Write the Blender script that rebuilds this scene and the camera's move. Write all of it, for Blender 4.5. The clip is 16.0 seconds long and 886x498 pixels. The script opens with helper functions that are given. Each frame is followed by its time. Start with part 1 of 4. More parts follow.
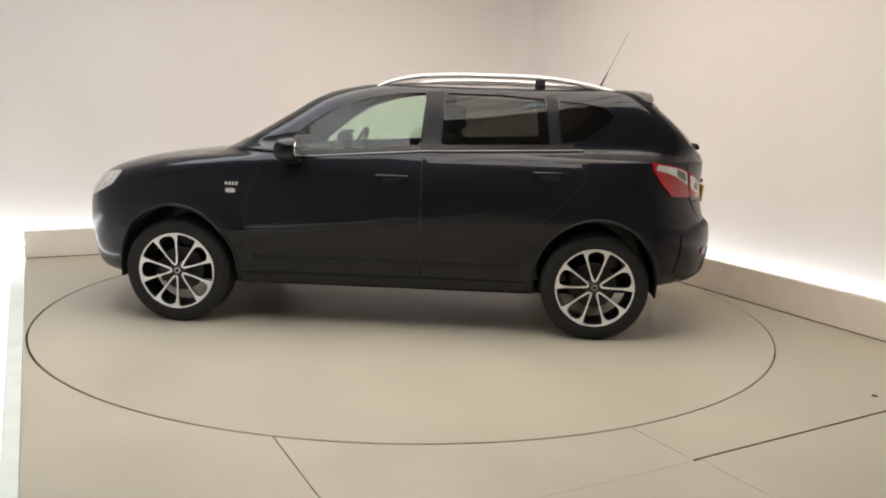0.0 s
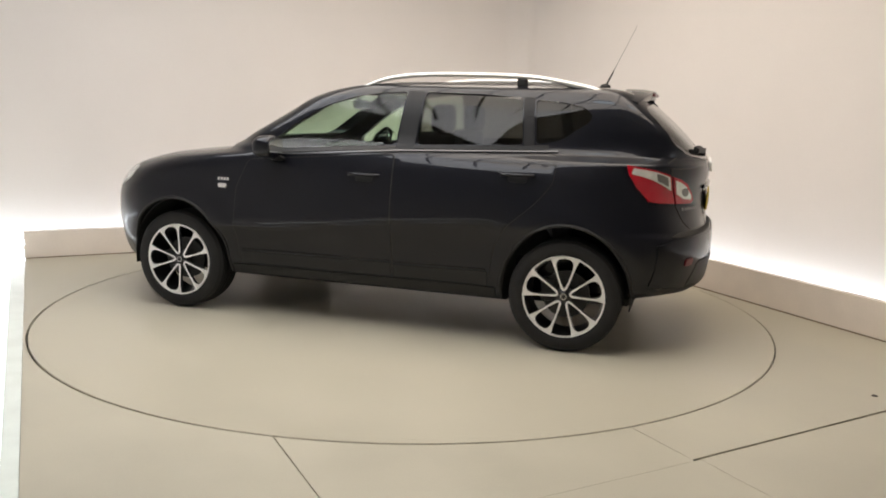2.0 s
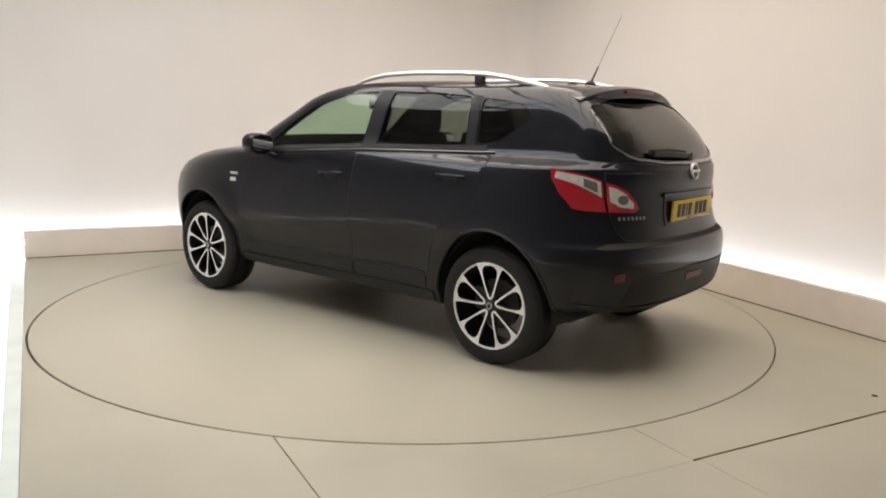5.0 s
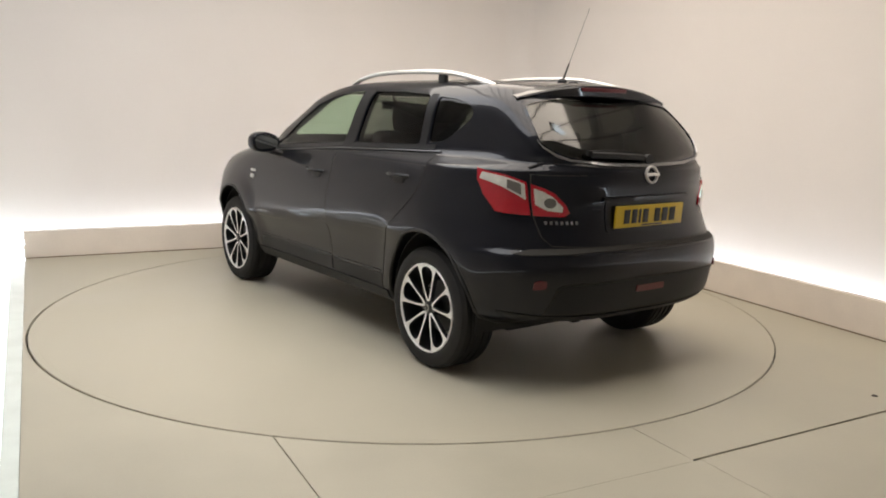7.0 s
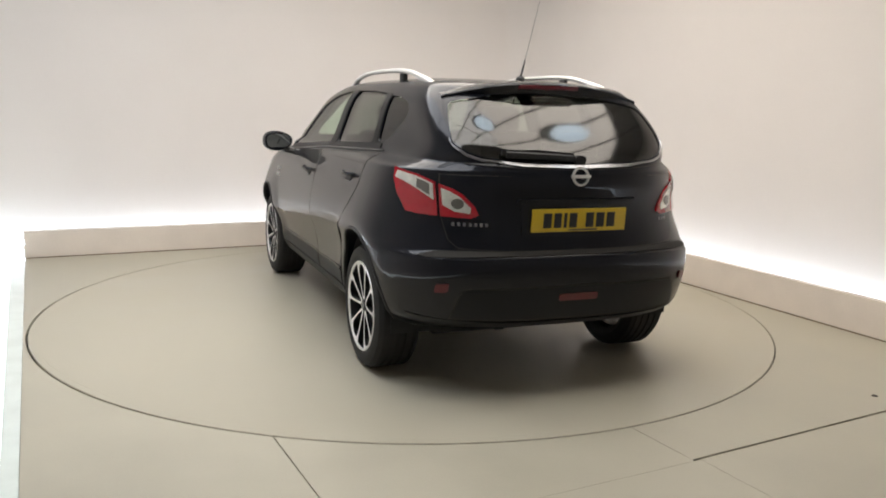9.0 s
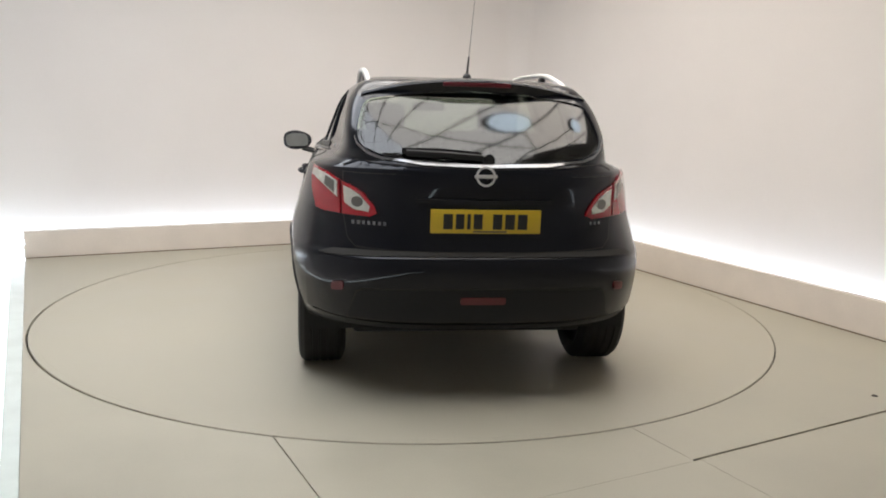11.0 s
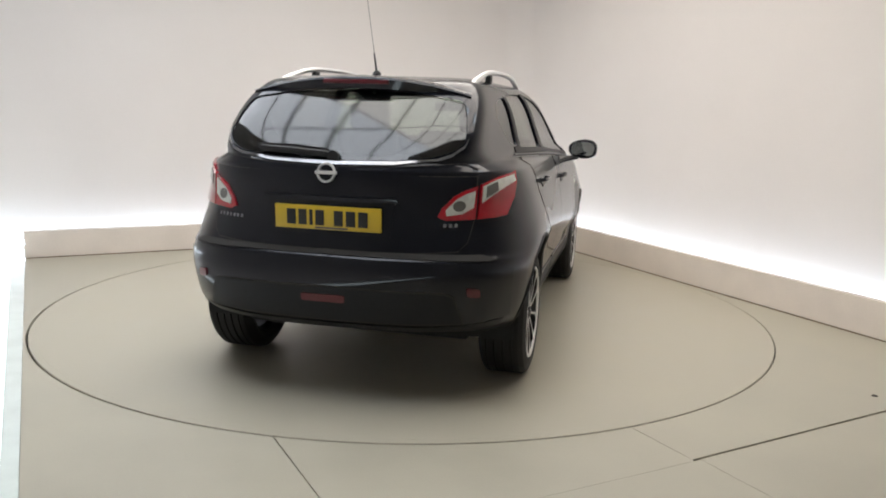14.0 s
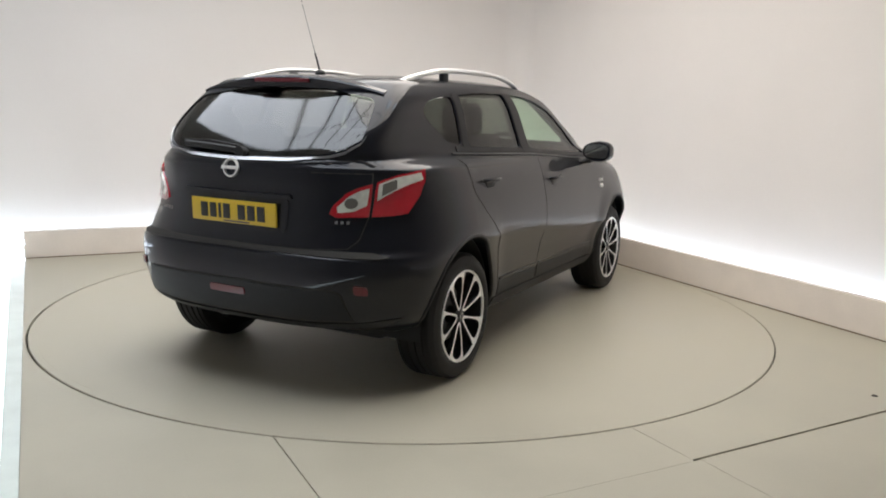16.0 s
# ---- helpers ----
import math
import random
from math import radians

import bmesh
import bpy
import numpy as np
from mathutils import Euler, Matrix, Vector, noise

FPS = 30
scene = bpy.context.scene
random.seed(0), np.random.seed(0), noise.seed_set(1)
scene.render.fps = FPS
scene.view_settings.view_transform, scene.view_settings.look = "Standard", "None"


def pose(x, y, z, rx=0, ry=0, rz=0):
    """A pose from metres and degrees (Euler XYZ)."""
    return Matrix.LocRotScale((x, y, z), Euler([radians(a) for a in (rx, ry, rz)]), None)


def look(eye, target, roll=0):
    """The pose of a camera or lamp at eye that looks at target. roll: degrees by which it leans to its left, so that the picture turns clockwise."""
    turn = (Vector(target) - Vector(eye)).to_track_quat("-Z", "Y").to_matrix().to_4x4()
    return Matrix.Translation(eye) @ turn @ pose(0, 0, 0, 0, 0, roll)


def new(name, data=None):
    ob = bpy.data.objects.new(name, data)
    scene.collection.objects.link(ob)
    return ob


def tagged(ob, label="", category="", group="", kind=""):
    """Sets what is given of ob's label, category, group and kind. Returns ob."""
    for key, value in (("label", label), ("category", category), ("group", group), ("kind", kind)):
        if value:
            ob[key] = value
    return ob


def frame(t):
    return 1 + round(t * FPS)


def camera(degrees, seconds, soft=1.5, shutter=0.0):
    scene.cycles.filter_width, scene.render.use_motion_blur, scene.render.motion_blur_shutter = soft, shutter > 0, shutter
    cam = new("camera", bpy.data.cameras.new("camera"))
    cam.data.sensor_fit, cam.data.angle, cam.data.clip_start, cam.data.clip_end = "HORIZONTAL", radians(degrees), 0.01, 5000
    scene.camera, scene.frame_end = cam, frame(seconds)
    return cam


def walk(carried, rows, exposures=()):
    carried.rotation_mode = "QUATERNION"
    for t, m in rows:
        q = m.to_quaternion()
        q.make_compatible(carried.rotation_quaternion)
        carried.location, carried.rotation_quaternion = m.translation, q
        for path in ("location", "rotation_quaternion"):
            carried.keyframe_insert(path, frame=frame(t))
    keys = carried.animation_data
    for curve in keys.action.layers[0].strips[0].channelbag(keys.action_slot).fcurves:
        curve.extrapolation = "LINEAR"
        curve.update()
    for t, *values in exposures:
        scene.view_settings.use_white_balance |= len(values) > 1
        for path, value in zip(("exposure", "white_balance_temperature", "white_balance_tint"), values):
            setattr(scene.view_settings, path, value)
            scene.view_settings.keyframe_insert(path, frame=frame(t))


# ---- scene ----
cam = camera(57.20, 16.0, soft=1.9)
EYE = (0.0, -5.6799, 1.4012)
_eye = look(EYE, (0.2019, -0.7583, 0.5429), 1.6466)
walk(cam, [(0.0, _eye), (16.0, _eye)],
     exposures=[(0.0, 0.31, 6450, 10), (7.0, 0.31, 6450, 10), (9.0, 0.31, 6200, 9), (12.5, 0.31, 6030, 9), (16.0, 0.31, 5930, 8)])

# ---- world: the studio is closed, so almost nothing comes from outside ----
world = bpy.data.worlds.new("world")
scene.world = world
world.use_nodes = True
world.node_tree.nodes["Background"].inputs[0].default_value = (0.8, 0.85, 1.0, 1)
world.node_tree.nodes["Background"].inputs[1].default_value = 0.02

COOL = (0.80, 0.90, 1.0)
CEILING_GLOW = 3.2
STRIP_GLOW = 9.0
LAMP_GLOW = 4.5

# ---- the turning ----
TURN_0, TURN_RATE = 174.0, -7.125      # degrees, degrees a second
OFF_X, OFF_Y = -1.2193, -0.1572           # rear axle from the pivot, in the car's space
DISC_R = 2.440


# ---- materials ----
def material(name, color, rough=0.5, metal=0.0, coat=0.0, vary=0.0, scale=6.0, bump=0.0, bump_scale=120.0,
             rough_vary=0.0, emit=None, strength=0.0, coat_rough=0.03, spec=0.5):
    m = bpy.data.materials.new(name)
    m.use_nodes = True
    nt = m.node_tree
    b = nt.nodes["Principled BSDF"]
    b.inputs["Base Color"].default_value = (*color, 1)
    b.inputs["Roughness"].default_value = rough
    b.inputs["Metallic"].default_value = metal
    b.inputs["Coat Weight"].default_value = coat
    b.inputs["Coat Roughness"].default_value = coat_rough
    b.inputs["Specular IOR Level"].default_value = spec
    if emit:
        b.inputs["Emission Color"].default_value = (*emit, 1)
        b.inputs["Emission Strength"].default_value = strength
    if vary or bump or rough_vary:
        tc = nt.nodes.new("ShaderNodeTexCoord")
        n1 = nt.nodes.new("ShaderNodeTexNoise")
        n1.inputs["Scale"].default_value, n1.inputs["Detail"].default_value = scale, 6
        n2 = nt.nodes.new("ShaderNodeTexNoise")
        n2.inputs["Scale"].default_value, n2.inputs["Detail"].default_value = bump_scale, 3
        for n in (n1, n2):
            nt.links.new(tc.outputs["Object"], n.inputs["Vector"])
        if vary:
            add = nt.nodes.new("ShaderNodeMath")
            add.operation = "ADD"
            nt.links.new(n1.outputs["Fac"], add.inputs[0])
            sc = nt.nodes.new("ShaderNodeMath")
            sc.operation = "MULTIPLY"
            sc.inputs[1].default_value = 0.35
            nt.links.new(n2.outputs["Fac"], sc.inputs[0])
            nt.links.new(sc.outputs[0], add.inputs[1])
            ramp = nt.nodes.new("ShaderNodeValToRGB")
            ramp.color_ramp.elements[0].position, ramp.color_ramp.elements[1].position = 0.45, 0.95
            ramp.color_ramp.elements[0].color = (*[c * (1 - vary) for c in color], 1)
            ramp.color_ramp.elements[1].color = (*[min(1, c * (1 + vary)) for c in color], 1)
            nt.links.new(add.outputs[0], ramp.inputs[0])
            nt.links.new(ramp.outputs[0], b.inputs["Base Color"])
        if rough_vary:
            mr = nt.nodes.new("ShaderNodeMapRange")
            mr.inputs[1].default_value, mr.inputs[2].default_value = 0.3, 0.7
            mr.inputs[3].default_value, mr.inputs[4].default_value = rough - rough_vary, rough + rough_vary
            nt.links.new(n1.outputs["Fac"], mr.inputs[0])
            nt.links.new(mr.outputs[0], b.inputs["Roughness"])
        if bump:
            bp = nt.nodes.new("ShaderNodeBump")
            bp.inputs["Strength"].default_value, bp.inputs["Distance"].default_value = bump, 0.002
            nt.links.new(n2.outputs["Fac"], bp.inputs["Height"])
            nt.links.new(bp.outputs[0], b.inputs["Normal"])
    return m


def glass(name, tint, face=0.06, rough=0.0):
    """A thin tinted pane: what passes takes the tint; the gloss grows from its face-on share towards grazing view."""
    m = bpy.data.materials.new(name)
    m.use_nodes = True
    nt = m.node_tree
    nt.nodes.remove(nt.nodes["Principled BSDF"])
    tr = nt.nodes.new("ShaderNodeBsdfTransparent")
    tr.inputs[0].default_value = (*tint, 1)
    gl = nt.nodes.new("ShaderNodeBsdfGlossy")
    gl.inputs["Roughness"].default_value = rough
    lw = nt.nodes.new("ShaderNodeLayerWeight")
    lw.inputs[0].default_value = 0.5
    pw = nt.nodes.new("ShaderNodeMath")
    pw.operation = "POWER"
    pw.inputs[1].default_value = 4.5
    ml = nt.nodes.new("ShaderNodeMath")
    ml.operation = "MULTIPLY_ADD"
    ml.inputs[1].default_value, ml.inputs[2].default_value = 1 - face, face
    mx = nt.nodes.new("ShaderNodeMixShader")
    nt.links.new(lw.outputs["Facing"], pw.inputs[0])
    nt.links.new(pw.outputs[0], ml.inputs[0])
    nt.links.new(ml.outputs[0], mx.inputs[0])
    nt.links.new(tr.outputs[0], mx.inputs[1])
    nt.links.new(gl.outputs[0], mx.inputs[2])
    nt.links.new(mx.outputs[0], nt.nodes["Material Output"].inputs[0])
    return m


def clear(name):
    m = bpy.data.materials.new(name)
    m.use_nodes = True
    nt = m.node_tree
    nt.nodes.remove(nt.nodes["Principled BSDF"])
    tr = nt.nodes.new("ShaderNodeBsdfTransparent")
    tr.inputs[0].default_value = (0.97, 0.985, 0.975, 1)
    nt.links.new(tr.outputs[0], nt.nodes["Material Output"].inputs[0])
    return m


M_WALL = material("wall_paint", (0.80, 0.757, 0.722), 0.85, vary=0.02, scale=1.3, bump=0.05, bump_scale=60)
M_DIM = material("unseen_wall_grey", (0.60, 0.59, 0.58), 0.95, vary=0.2, scale=3)
M_PLINTH = material("plinth_paint", (0.78, 0.70, 0.62), 0.7, vary=0.05, scale=4, bump=0.08, bump_scale=90)
M_FLOOR = material("floor_paint", (0.455, 0.426, 0.338), 0.42, vary=0.10, scale=1.6, bump=0.04, bump_scale=160, rough_vary=0.08)
M_DISC = material("disc_paint", (0.465, 0.433, 0.343), 0.40, vary=0.06, scale=1.9, bump=0.04, bump_scale=160, rough_vary=0.08)
M_FOOT = material("brown_strip", (0.20, 0.15, 0.10), 0.7, vary=0.5, scale=9)
M_DARK = material("shadow_gap", (0.02, 0.018, 0.015), 0.8)
M_CEIL = material("ceiling_cloth", (0.45, 0.43, 0.40), 0.9, vary=0.03, scale=2)
M_BEAM = material("beam_steel", (0.16, 0.145, 0.13), 0.6, vary=0.1, scale=8)
M_PERSPEX = material("edging", (0.78, 0.86, 0.82), 0.2, vary=0.08, scale=5, coat=0.5)
M_GLOWS = [material("lit_cloth", (0.8, 0.78, 0.74), 0.8, emit=c, strength=CEILING_GLOW) for c in ((0.93, 0.93, 0.95), (1.0, 0.92, 0.83), (1.0, 0.87, 0.74))]
M_STRIP = material("led_strip", (0.9, 0.9, 0.9), 0.6, emit=COOL, strength=STRIP_GLOW)
M_EDGE = material("led_edge", (0.9, 0.9, 0.9), 0.6, emit=(0.9, 1.0, 0.98), strength=2.0)
M_LAMP = material("lamp_face", (0.9, 0.9, 0.9), 0.6, emit=(0.82, 0.93, 1.0), strength=LAMP_GLOW)

M_PAINT = material("navy_paint", (0.0052, 0.0060, 0.0105), 0.42, metal=0.5, coat=0.68, coat_rough=0.02, vary=0.2, scale=400, spec=0.15)
M_BUMPER = material("dark_insert", (0.006, 0.0065, 0.009), 0.45, vary=0.15, scale=60, spec=0.3)
M_TRIM = material("black_plastic", (0.006, 0.006, 0.0065), 0.6, vary=0.15, scale=60, bump=0.15, bump_scale=500)
M_GLOSS = material("pillar_black", (0.006, 0.006, 0.007), 0.45, spec=0.3)
M_RUBBER = material("tyre_rubber", (0.009, 0.0085, 0.0085), 0.75, vary=0.25, scale=14, bump=0.2, bump_scale=300)
M_ALLOY = material("machined_alloy", (0.86, 0.85, 0.84), 0.36, metal=0.40, vary=0.05, scale=40)
M_WDARK = material("wheel_black", (0.012, 0.012, 0.013), 0.3, coat=0.3)
M_DISCBR = material("brake_steel", (0.022, 0.021, 0.02), 0.45, metal=0.3, vary=0.2, scale=30)
M_SATIN = material("satin_strip", (0.12, 0.12, 0.125), 0.3, metal=0.8)
M_GLINT_LETTERS = material("lip_glint_and_letters", (0.30, 0.30, 0.31), 0.25, metal=0.9)
M_CHROME = material("chrome", (0.82, 0.83, 0.85), 0.09, metal=1.0)
M_RAIL = material("satin_rail", (0.78, 0.77, 0.75), 0.36, metal=0.55, vary=0.03, scale=20)
M_RED = material("red_lens", (0.35, 0.005, 0.014), 0.08, coat=1.0, vary=0.12, scale=14, coat_rough=0.01)
M_DRED = material("dark_red_lens", (0.10, 0.003, 0.009), 0.35, coat=0.3, vary=0.2, scale=80)
M_CLEAR = material("clear_lens", (0.70, 0.66, 0.60), 0.16, metal=0.35, coat=1.0, vary=0.2, scale=16, bump=0.15, bump_scale=60)
M_HEAD = material("headlamp_lens", (0.52, 0.51, 0.49), 0.2, coat=1.0, vary=0.3, scale=30)
M_SMOKE = material("smoked_lens", (0.10, 0.09, 0.08), 0.12, coat=1.0)
M_YELLOW = material("plate_yellow", (0.62, 0.43, 0.025), 0.4, vary=0.04, scale=30)
M_INK = material("plate_ink", (0.012, 0.012, 0.012), 0.5)
M_SEAT = material("seat_cloth", (0.018, 0.018, 0.020), 0.9, vary=0.25, scale=30, bump=0.3, bump_scale=700)
M_CABIN = material("cabin_plastic", (0.022, 0.022, 0.023), 0.6, vary=0.1, scale=40)
M_PASS = clear("pane_edge")
M_GREEN = glass("green_glass", (0.70, 0.82, 0.71), 0.045)
M_PRIVACY = glass("privacy_glass", (0.24, 0.24, 0.225), 0.035)
M_REARGL = glass("rear_glass", (0.25, 0.25, 0.235), 0.09, 0.08)
M_QUARTER = glass("quarter_glass", (0.09, 0.09, 0.085), 0.035)
PANES = (M_GREEN, M_PRIVACY, M_REARGL, M_QUARTER)
M_MIRROR = material("mirror_silver", (0.85, 0.88, 0.86), 0.02, metal=1.0)
M_UNDER = material("underside", (0.012, 0.012, 0.012), 0.8, vary=0.3, scale=12)


# ---- mesh helpers ----
def finish(bm, mat, sharp=35):
    me = bpy.data.meshes.new("mesh")
    bmesh.ops.recalc_face_normals(bm, faces=bm.faces)
    bm.to_mesh(me)
    bm.free()
    for q in me.polygons:
        q.use_smooth = True
    me.set_sharp_from_angle(angle=radians(sharp))
    me.materials.append(mat)
    return me


def part(name, bm, mat, parent, label="", sharp=35):
    if mat not in PANES:
        for f in bm.faces:
            f.material_index = 0
    ob = new(name, finish(bm, mat, sharp))
    ob.parent = parent
    return tagged(ob, label)


def box(bm, lo, hi, bevel=0.0, m=None):
    r = bmesh.ops.create_cube(bm, size=1.0)
    vs = r["verts"]
    for v in vs:
        v.co = Vector([lo[i] + (v.co[i] + 0.5) * (hi[i] - lo[i]) for i in range(3)])
    if bevel:
        es = list({e for v in vs for e in v.link_edges})
        vs = bmesh.ops.bevel(bm, geom=es, offset=bevel, segments=2, affect="EDGES", profile=0.5)["verts"]
    if m is not None:
        for v in vs:
            v.co = m @ v.co
    return bm


def revolve(bm, prof, n=48, m=None, closed=True):
    """Turn a profile of (radius, axial) about the y axis."""
    rings = []
    for i in range(n):
        a = 2 * math.pi * i / n
        rings.append([bm.verts.new((r * math.sin(a), ax, r * math.cos(a))) for r, ax in prof])
    k = len(prof)
    for i in range(n):
        p, q = rings[i], rings[(i + 1) % n]
        for j in range(k if closed else k - 1):
            bm.faces.new((p[j], p[(j + 1) % k], q[(j + 1) % k], q[j]))
    if m is not None:
        for ring in rings:
            for v in ring:
                v.co = m @ v.co
    return bm


def sweep(bm, path, section, caps=True, scales=None):
    """Sweep a section (a, b) along a path; a lies along the path's sideways normal, b upward."""
    rings = []
    up = Vector((0, 0, 1))
    for i, p in enumerate(path):
        p = Vector(p)
        t = (Vector(path[min(i + 1, len(path) - 1)]) - Vector(path[max(i - 1, 0)])).normalized()
        s = t.cross(up)
        s = s.normalized() if s.length > 1e-4 else Vector((1, 0, 0))
        n = s.cross(t)
        k = scales[i] if scales else (1, 1)
        rings.append([bm.verts.new(p + s * a * k[0] + n * b * k[1]) for a, b in section])
    m = len(section)
    for i in range(len(rings) - 1):
        for j in range(m):
            bm.faces.new((rings[i][j], rings[i][(j + 1) % m], rings[i + 1][(j + 1) % m], rings[i + 1][j]))
    if caps:
        bm.faces.new(rings[0])
        bm.faces.new(rings[-1][::-1])
    return bm


def oval(a, b, n=10):
    return [(a * math.cos(2 * math.pi * i / n), b * math.sin(2 * math.pi * i / n)) for i in range(n)]


def prism(bm, outline, lo, hi, axes):
    """Extrude a 2D outline. axes: which coordinates the outline fills and along which it is drawn."""
    def at(p, d):
        v = [0, 0, 0]
        v[axes[0]], v[axes[1]], v[axes[2]] = p[0], p[1], d
        return v
    a = [bm.verts.new(at(p, lo)) for p in outline]
    b = [bm.verts.new(at(p, hi)) for p in outline]
    n = len(a)
    bm.faces.new(a)
    bm.faces.new(b[::-1])
    for i in range(n):
        bm.faces.new((a[i], b[i], b[(i + 1) % n], a[(i + 1) % n]))
    return bm


def rounded(outline, radius, seg=5):
    """Round the corners of a 2D outline."""
    out = []
    n = len(outline)
    for i in range(n):
        p, a, b = Vector(outline[i]), Vector(outline[i - 1]), Vector(outline[(i + 1) % n])
        da, db = a - p, b - p
        r = min(radius, 0.45 * da.length, 0.45 * db.length)
        pa, pb = p + da.normalized() * r, p + db.normalized() * r
        for k in range(seg + 1):
            t = k / seg
            out.append(tuple((1 - t) ** 2 * pa + 2 * t * (1 - t) * p + t * t * pb))
    return out


def grown(outline, d):
    """The outline pushed outward by d."""
    area = sum(a[0] * b[1] - b[0] * a[1] for a, b in zip(outline, outline[1:] + outline[:1]))
    out, n = [], len(outline)
    for i in range(n):
        p, q = Vector(outline[i - 1]), Vector(outline[(i + 1) % n])
        t = (q - p).normalized() * (d if area > 0 else -d)
        out.append((outline[i][0] + t.y, outline[i][1] - t.x))
    return out


def boolean(ob, cutter, op="DIFFERENCE"):
    md = ob.modifiers.new("cut", "BOOLEAN")
    md.operation, md.solver, md.object = op, "EXACT", cutter
    me = bpy.data.meshes.new_from_object(ob.evaluated_get(bpy.context.evaluated_depsgraph_get()))
    ob.modifiers.remove(md)
    ob.data = me
    bpy.data.objects.remove(cutter)


# ---- the studio ----
RA = radians(25.6)
UX, UY = Vector((math.cos(RA), math.sin(RA), 0)), Vector((-math.sin(RA), math.cos(RA), 0))
ROOM = Matrix(((UX.x, UY.x, 0, 0), (UX.y, UY.y, 0, 0), (0, 0, 1, 0), (0, 0, 0, 1)))
WALL_U, WALL_V, CEIL_Z = 3.02, 3.27, 3.5
BACK_V, LEFT_U = -8.0, -5.6


def plinth_u(v):
    return 2.487 + 0.0296 * v


def plinth_v(u):
    return 2.722 + 0.003 * u


def edge_u(v):
    return -2.465 + 0.0188 * v


def structure(name, bm, mat, label, sharp=35):
    ob = new(name, finish(bm, mat, sharp))
    ob.matrix_world = ROOM
    return tagged(ob, label, kind="structure")


def slab(bm, a, b, z0, z1, side):
    """A low upright slab from a to b (u, v), of that thickness to its outer side."""
    a, b = Vector(a), Vector(b)
    d = (b - a).normalized()
    n = Vector((-d.y, d.x)) * side
    prism(bm, [tuple(a), tuple(b), tuple(b + n), tuple(a + n)], z0, z1, (0, 1, 2))
    return bm


def build_studio():
    # walls, with a soft round corner between the two that are seen
    bm = bmesh.new()
    r, t = 0.30, 0.12
    inner = [(LEFT_U, WALL_V)]
    inner += [(WALL_U - r + r * math.sin(a), WALL_V - r + r * math.cos(a)) for a in np.linspace(0, math.pi / 2, 13)]
    inner += [(WALL_U, BACK_V)]
    outer = [(WALL_U + t, BACK_V), (WALL_U + t, WALL_V + t), (LEFT_U, WALL_V + t)]
    prism(bm, inner + outer, -0.25, CEIL_Z, (0, 1, 2))
    structure("wall_north", bm, M_WALL, "white painted cove walls meeting in a soft corner, lit from below")
    # two unseen walls added to close the room; grey set for paint reflections
    bm = bmesh.new()
    box(bm, (LEFT_U - t, BACK_V - t, -0.25), (WALL_U + t, BACK_V, CEIL_Z))
    structure("wall_south", bm, M_DIM, "plain grey unseen wall added behind the camera for the car's reflections")
    bm = bmesh.new()
    box(bm, (LEFT_U - t, BACK_V, -0.25), (LEFT_U, WALL_V + t, CEIL_Z))
    structure("wall_west", bm, M_DIM, "plain grey unseen wall added beside the platform for the car's reflections")
    bm = bmesh.new()
    box(bm, (LEFT_U - t, BACK_V - t, CEIL_Z), (WALL_U + t, WALL_V + t, CEIL_Z + 0.12))
    structure("ceiling", bm, M_CEIL, "white cloth studio ceiling with dark ribs below it")
    # sub-floor below the platform
    bm = bmesh.new()
    box(bm, (LEFT_U, BACK_V, -0.25), (WALL_U, WALL_V, -0.21))
    structure("ground", bm, M_WALL, "pale floor of the light trough round the platform")
    # platform core, dark, under the sheets
    bm = bmesh.new()
    prism(bm, [(edge_u(BACK_V) + 0.02, BACK_V), (plinth_u(BACK_V) + .02, BACK_V), (plinth_u(2.7) + .02, 2.7), (edge_u(2.7) + 0.02, 2.7)], -0.2, -0.03, (0, 1, 2))
    structure("platform_base", bm, M_DARK, "dark timber base under the floor sheets")

    # floor sheets with thin joints, cut round the turntable
    floor = tagged(new("floor"), "beige painted floor sheets with thin dark joints round a turntable", kind="structure")
    floor.matrix_world = ROOM
    hole, hx, hy = DISC_R + 0.008, -0.005, -0.004
    g = 0.0018

    def arc(a0, a1, n):
        return [(hx + hole * math.cos(a), hy + hole * math.sin(a)) for a in np.linspace(radians(a0), radians(a1), n)]

    def sheet(outline):
        bm = bmesh.new()
        prism(bm, outline, -0.028, 0.0, (0, 1, 2))
        bmesh.ops.triangulate(bm, faces=[f for f in bm.faces if len(f.verts) > 4])
        part("floor_sheet", bm, M_FLOOR, floor)

    ru = lambda v: plinth_u(v) - 0.007
    a1 = math.degrees(math.acos((-1.541 - hx) / hole))
    a2 = math.degrees(math.acos((-0.048 - hx) / hole))
    vj = lambda u: -2.834 + 0.025 * (u + 0.044)
    sheet([(edge_u(0), 0.0), (hx - hole, 0.0)] + arc(180, 0, 90)[1:] + [(ru(0), 0.0), (ru(2.72), 2.725), (edge_u(2.72), 2.725)])
    sheet([(edge_u(0), -0.001)] + [(edge_u(BACK_V), BACK_V), (-1.56 - g, BACK_V)] + arc(360 - a1 - 0.1, 180, 40))
    sheet([(-1.545 + g, -2.842)] + [(-0.045 - g * .4, -2.842)] + arc(360 - a2 - .05, 360 - a1 + .1, 30))
    sheet([(-0.045 + g * .4, vj(-.045) + .008)] + [(ru(-2.8), vj(2.4) + .008), (ru(0), -0.001)] + arc(360, 360 - a2 + .05, 60))
    sheet([(-1.56 + g, BACK_V), (-0.02, BACK_V), (-0.012, -2.8434), (-1.545 + g, -2.8434)])
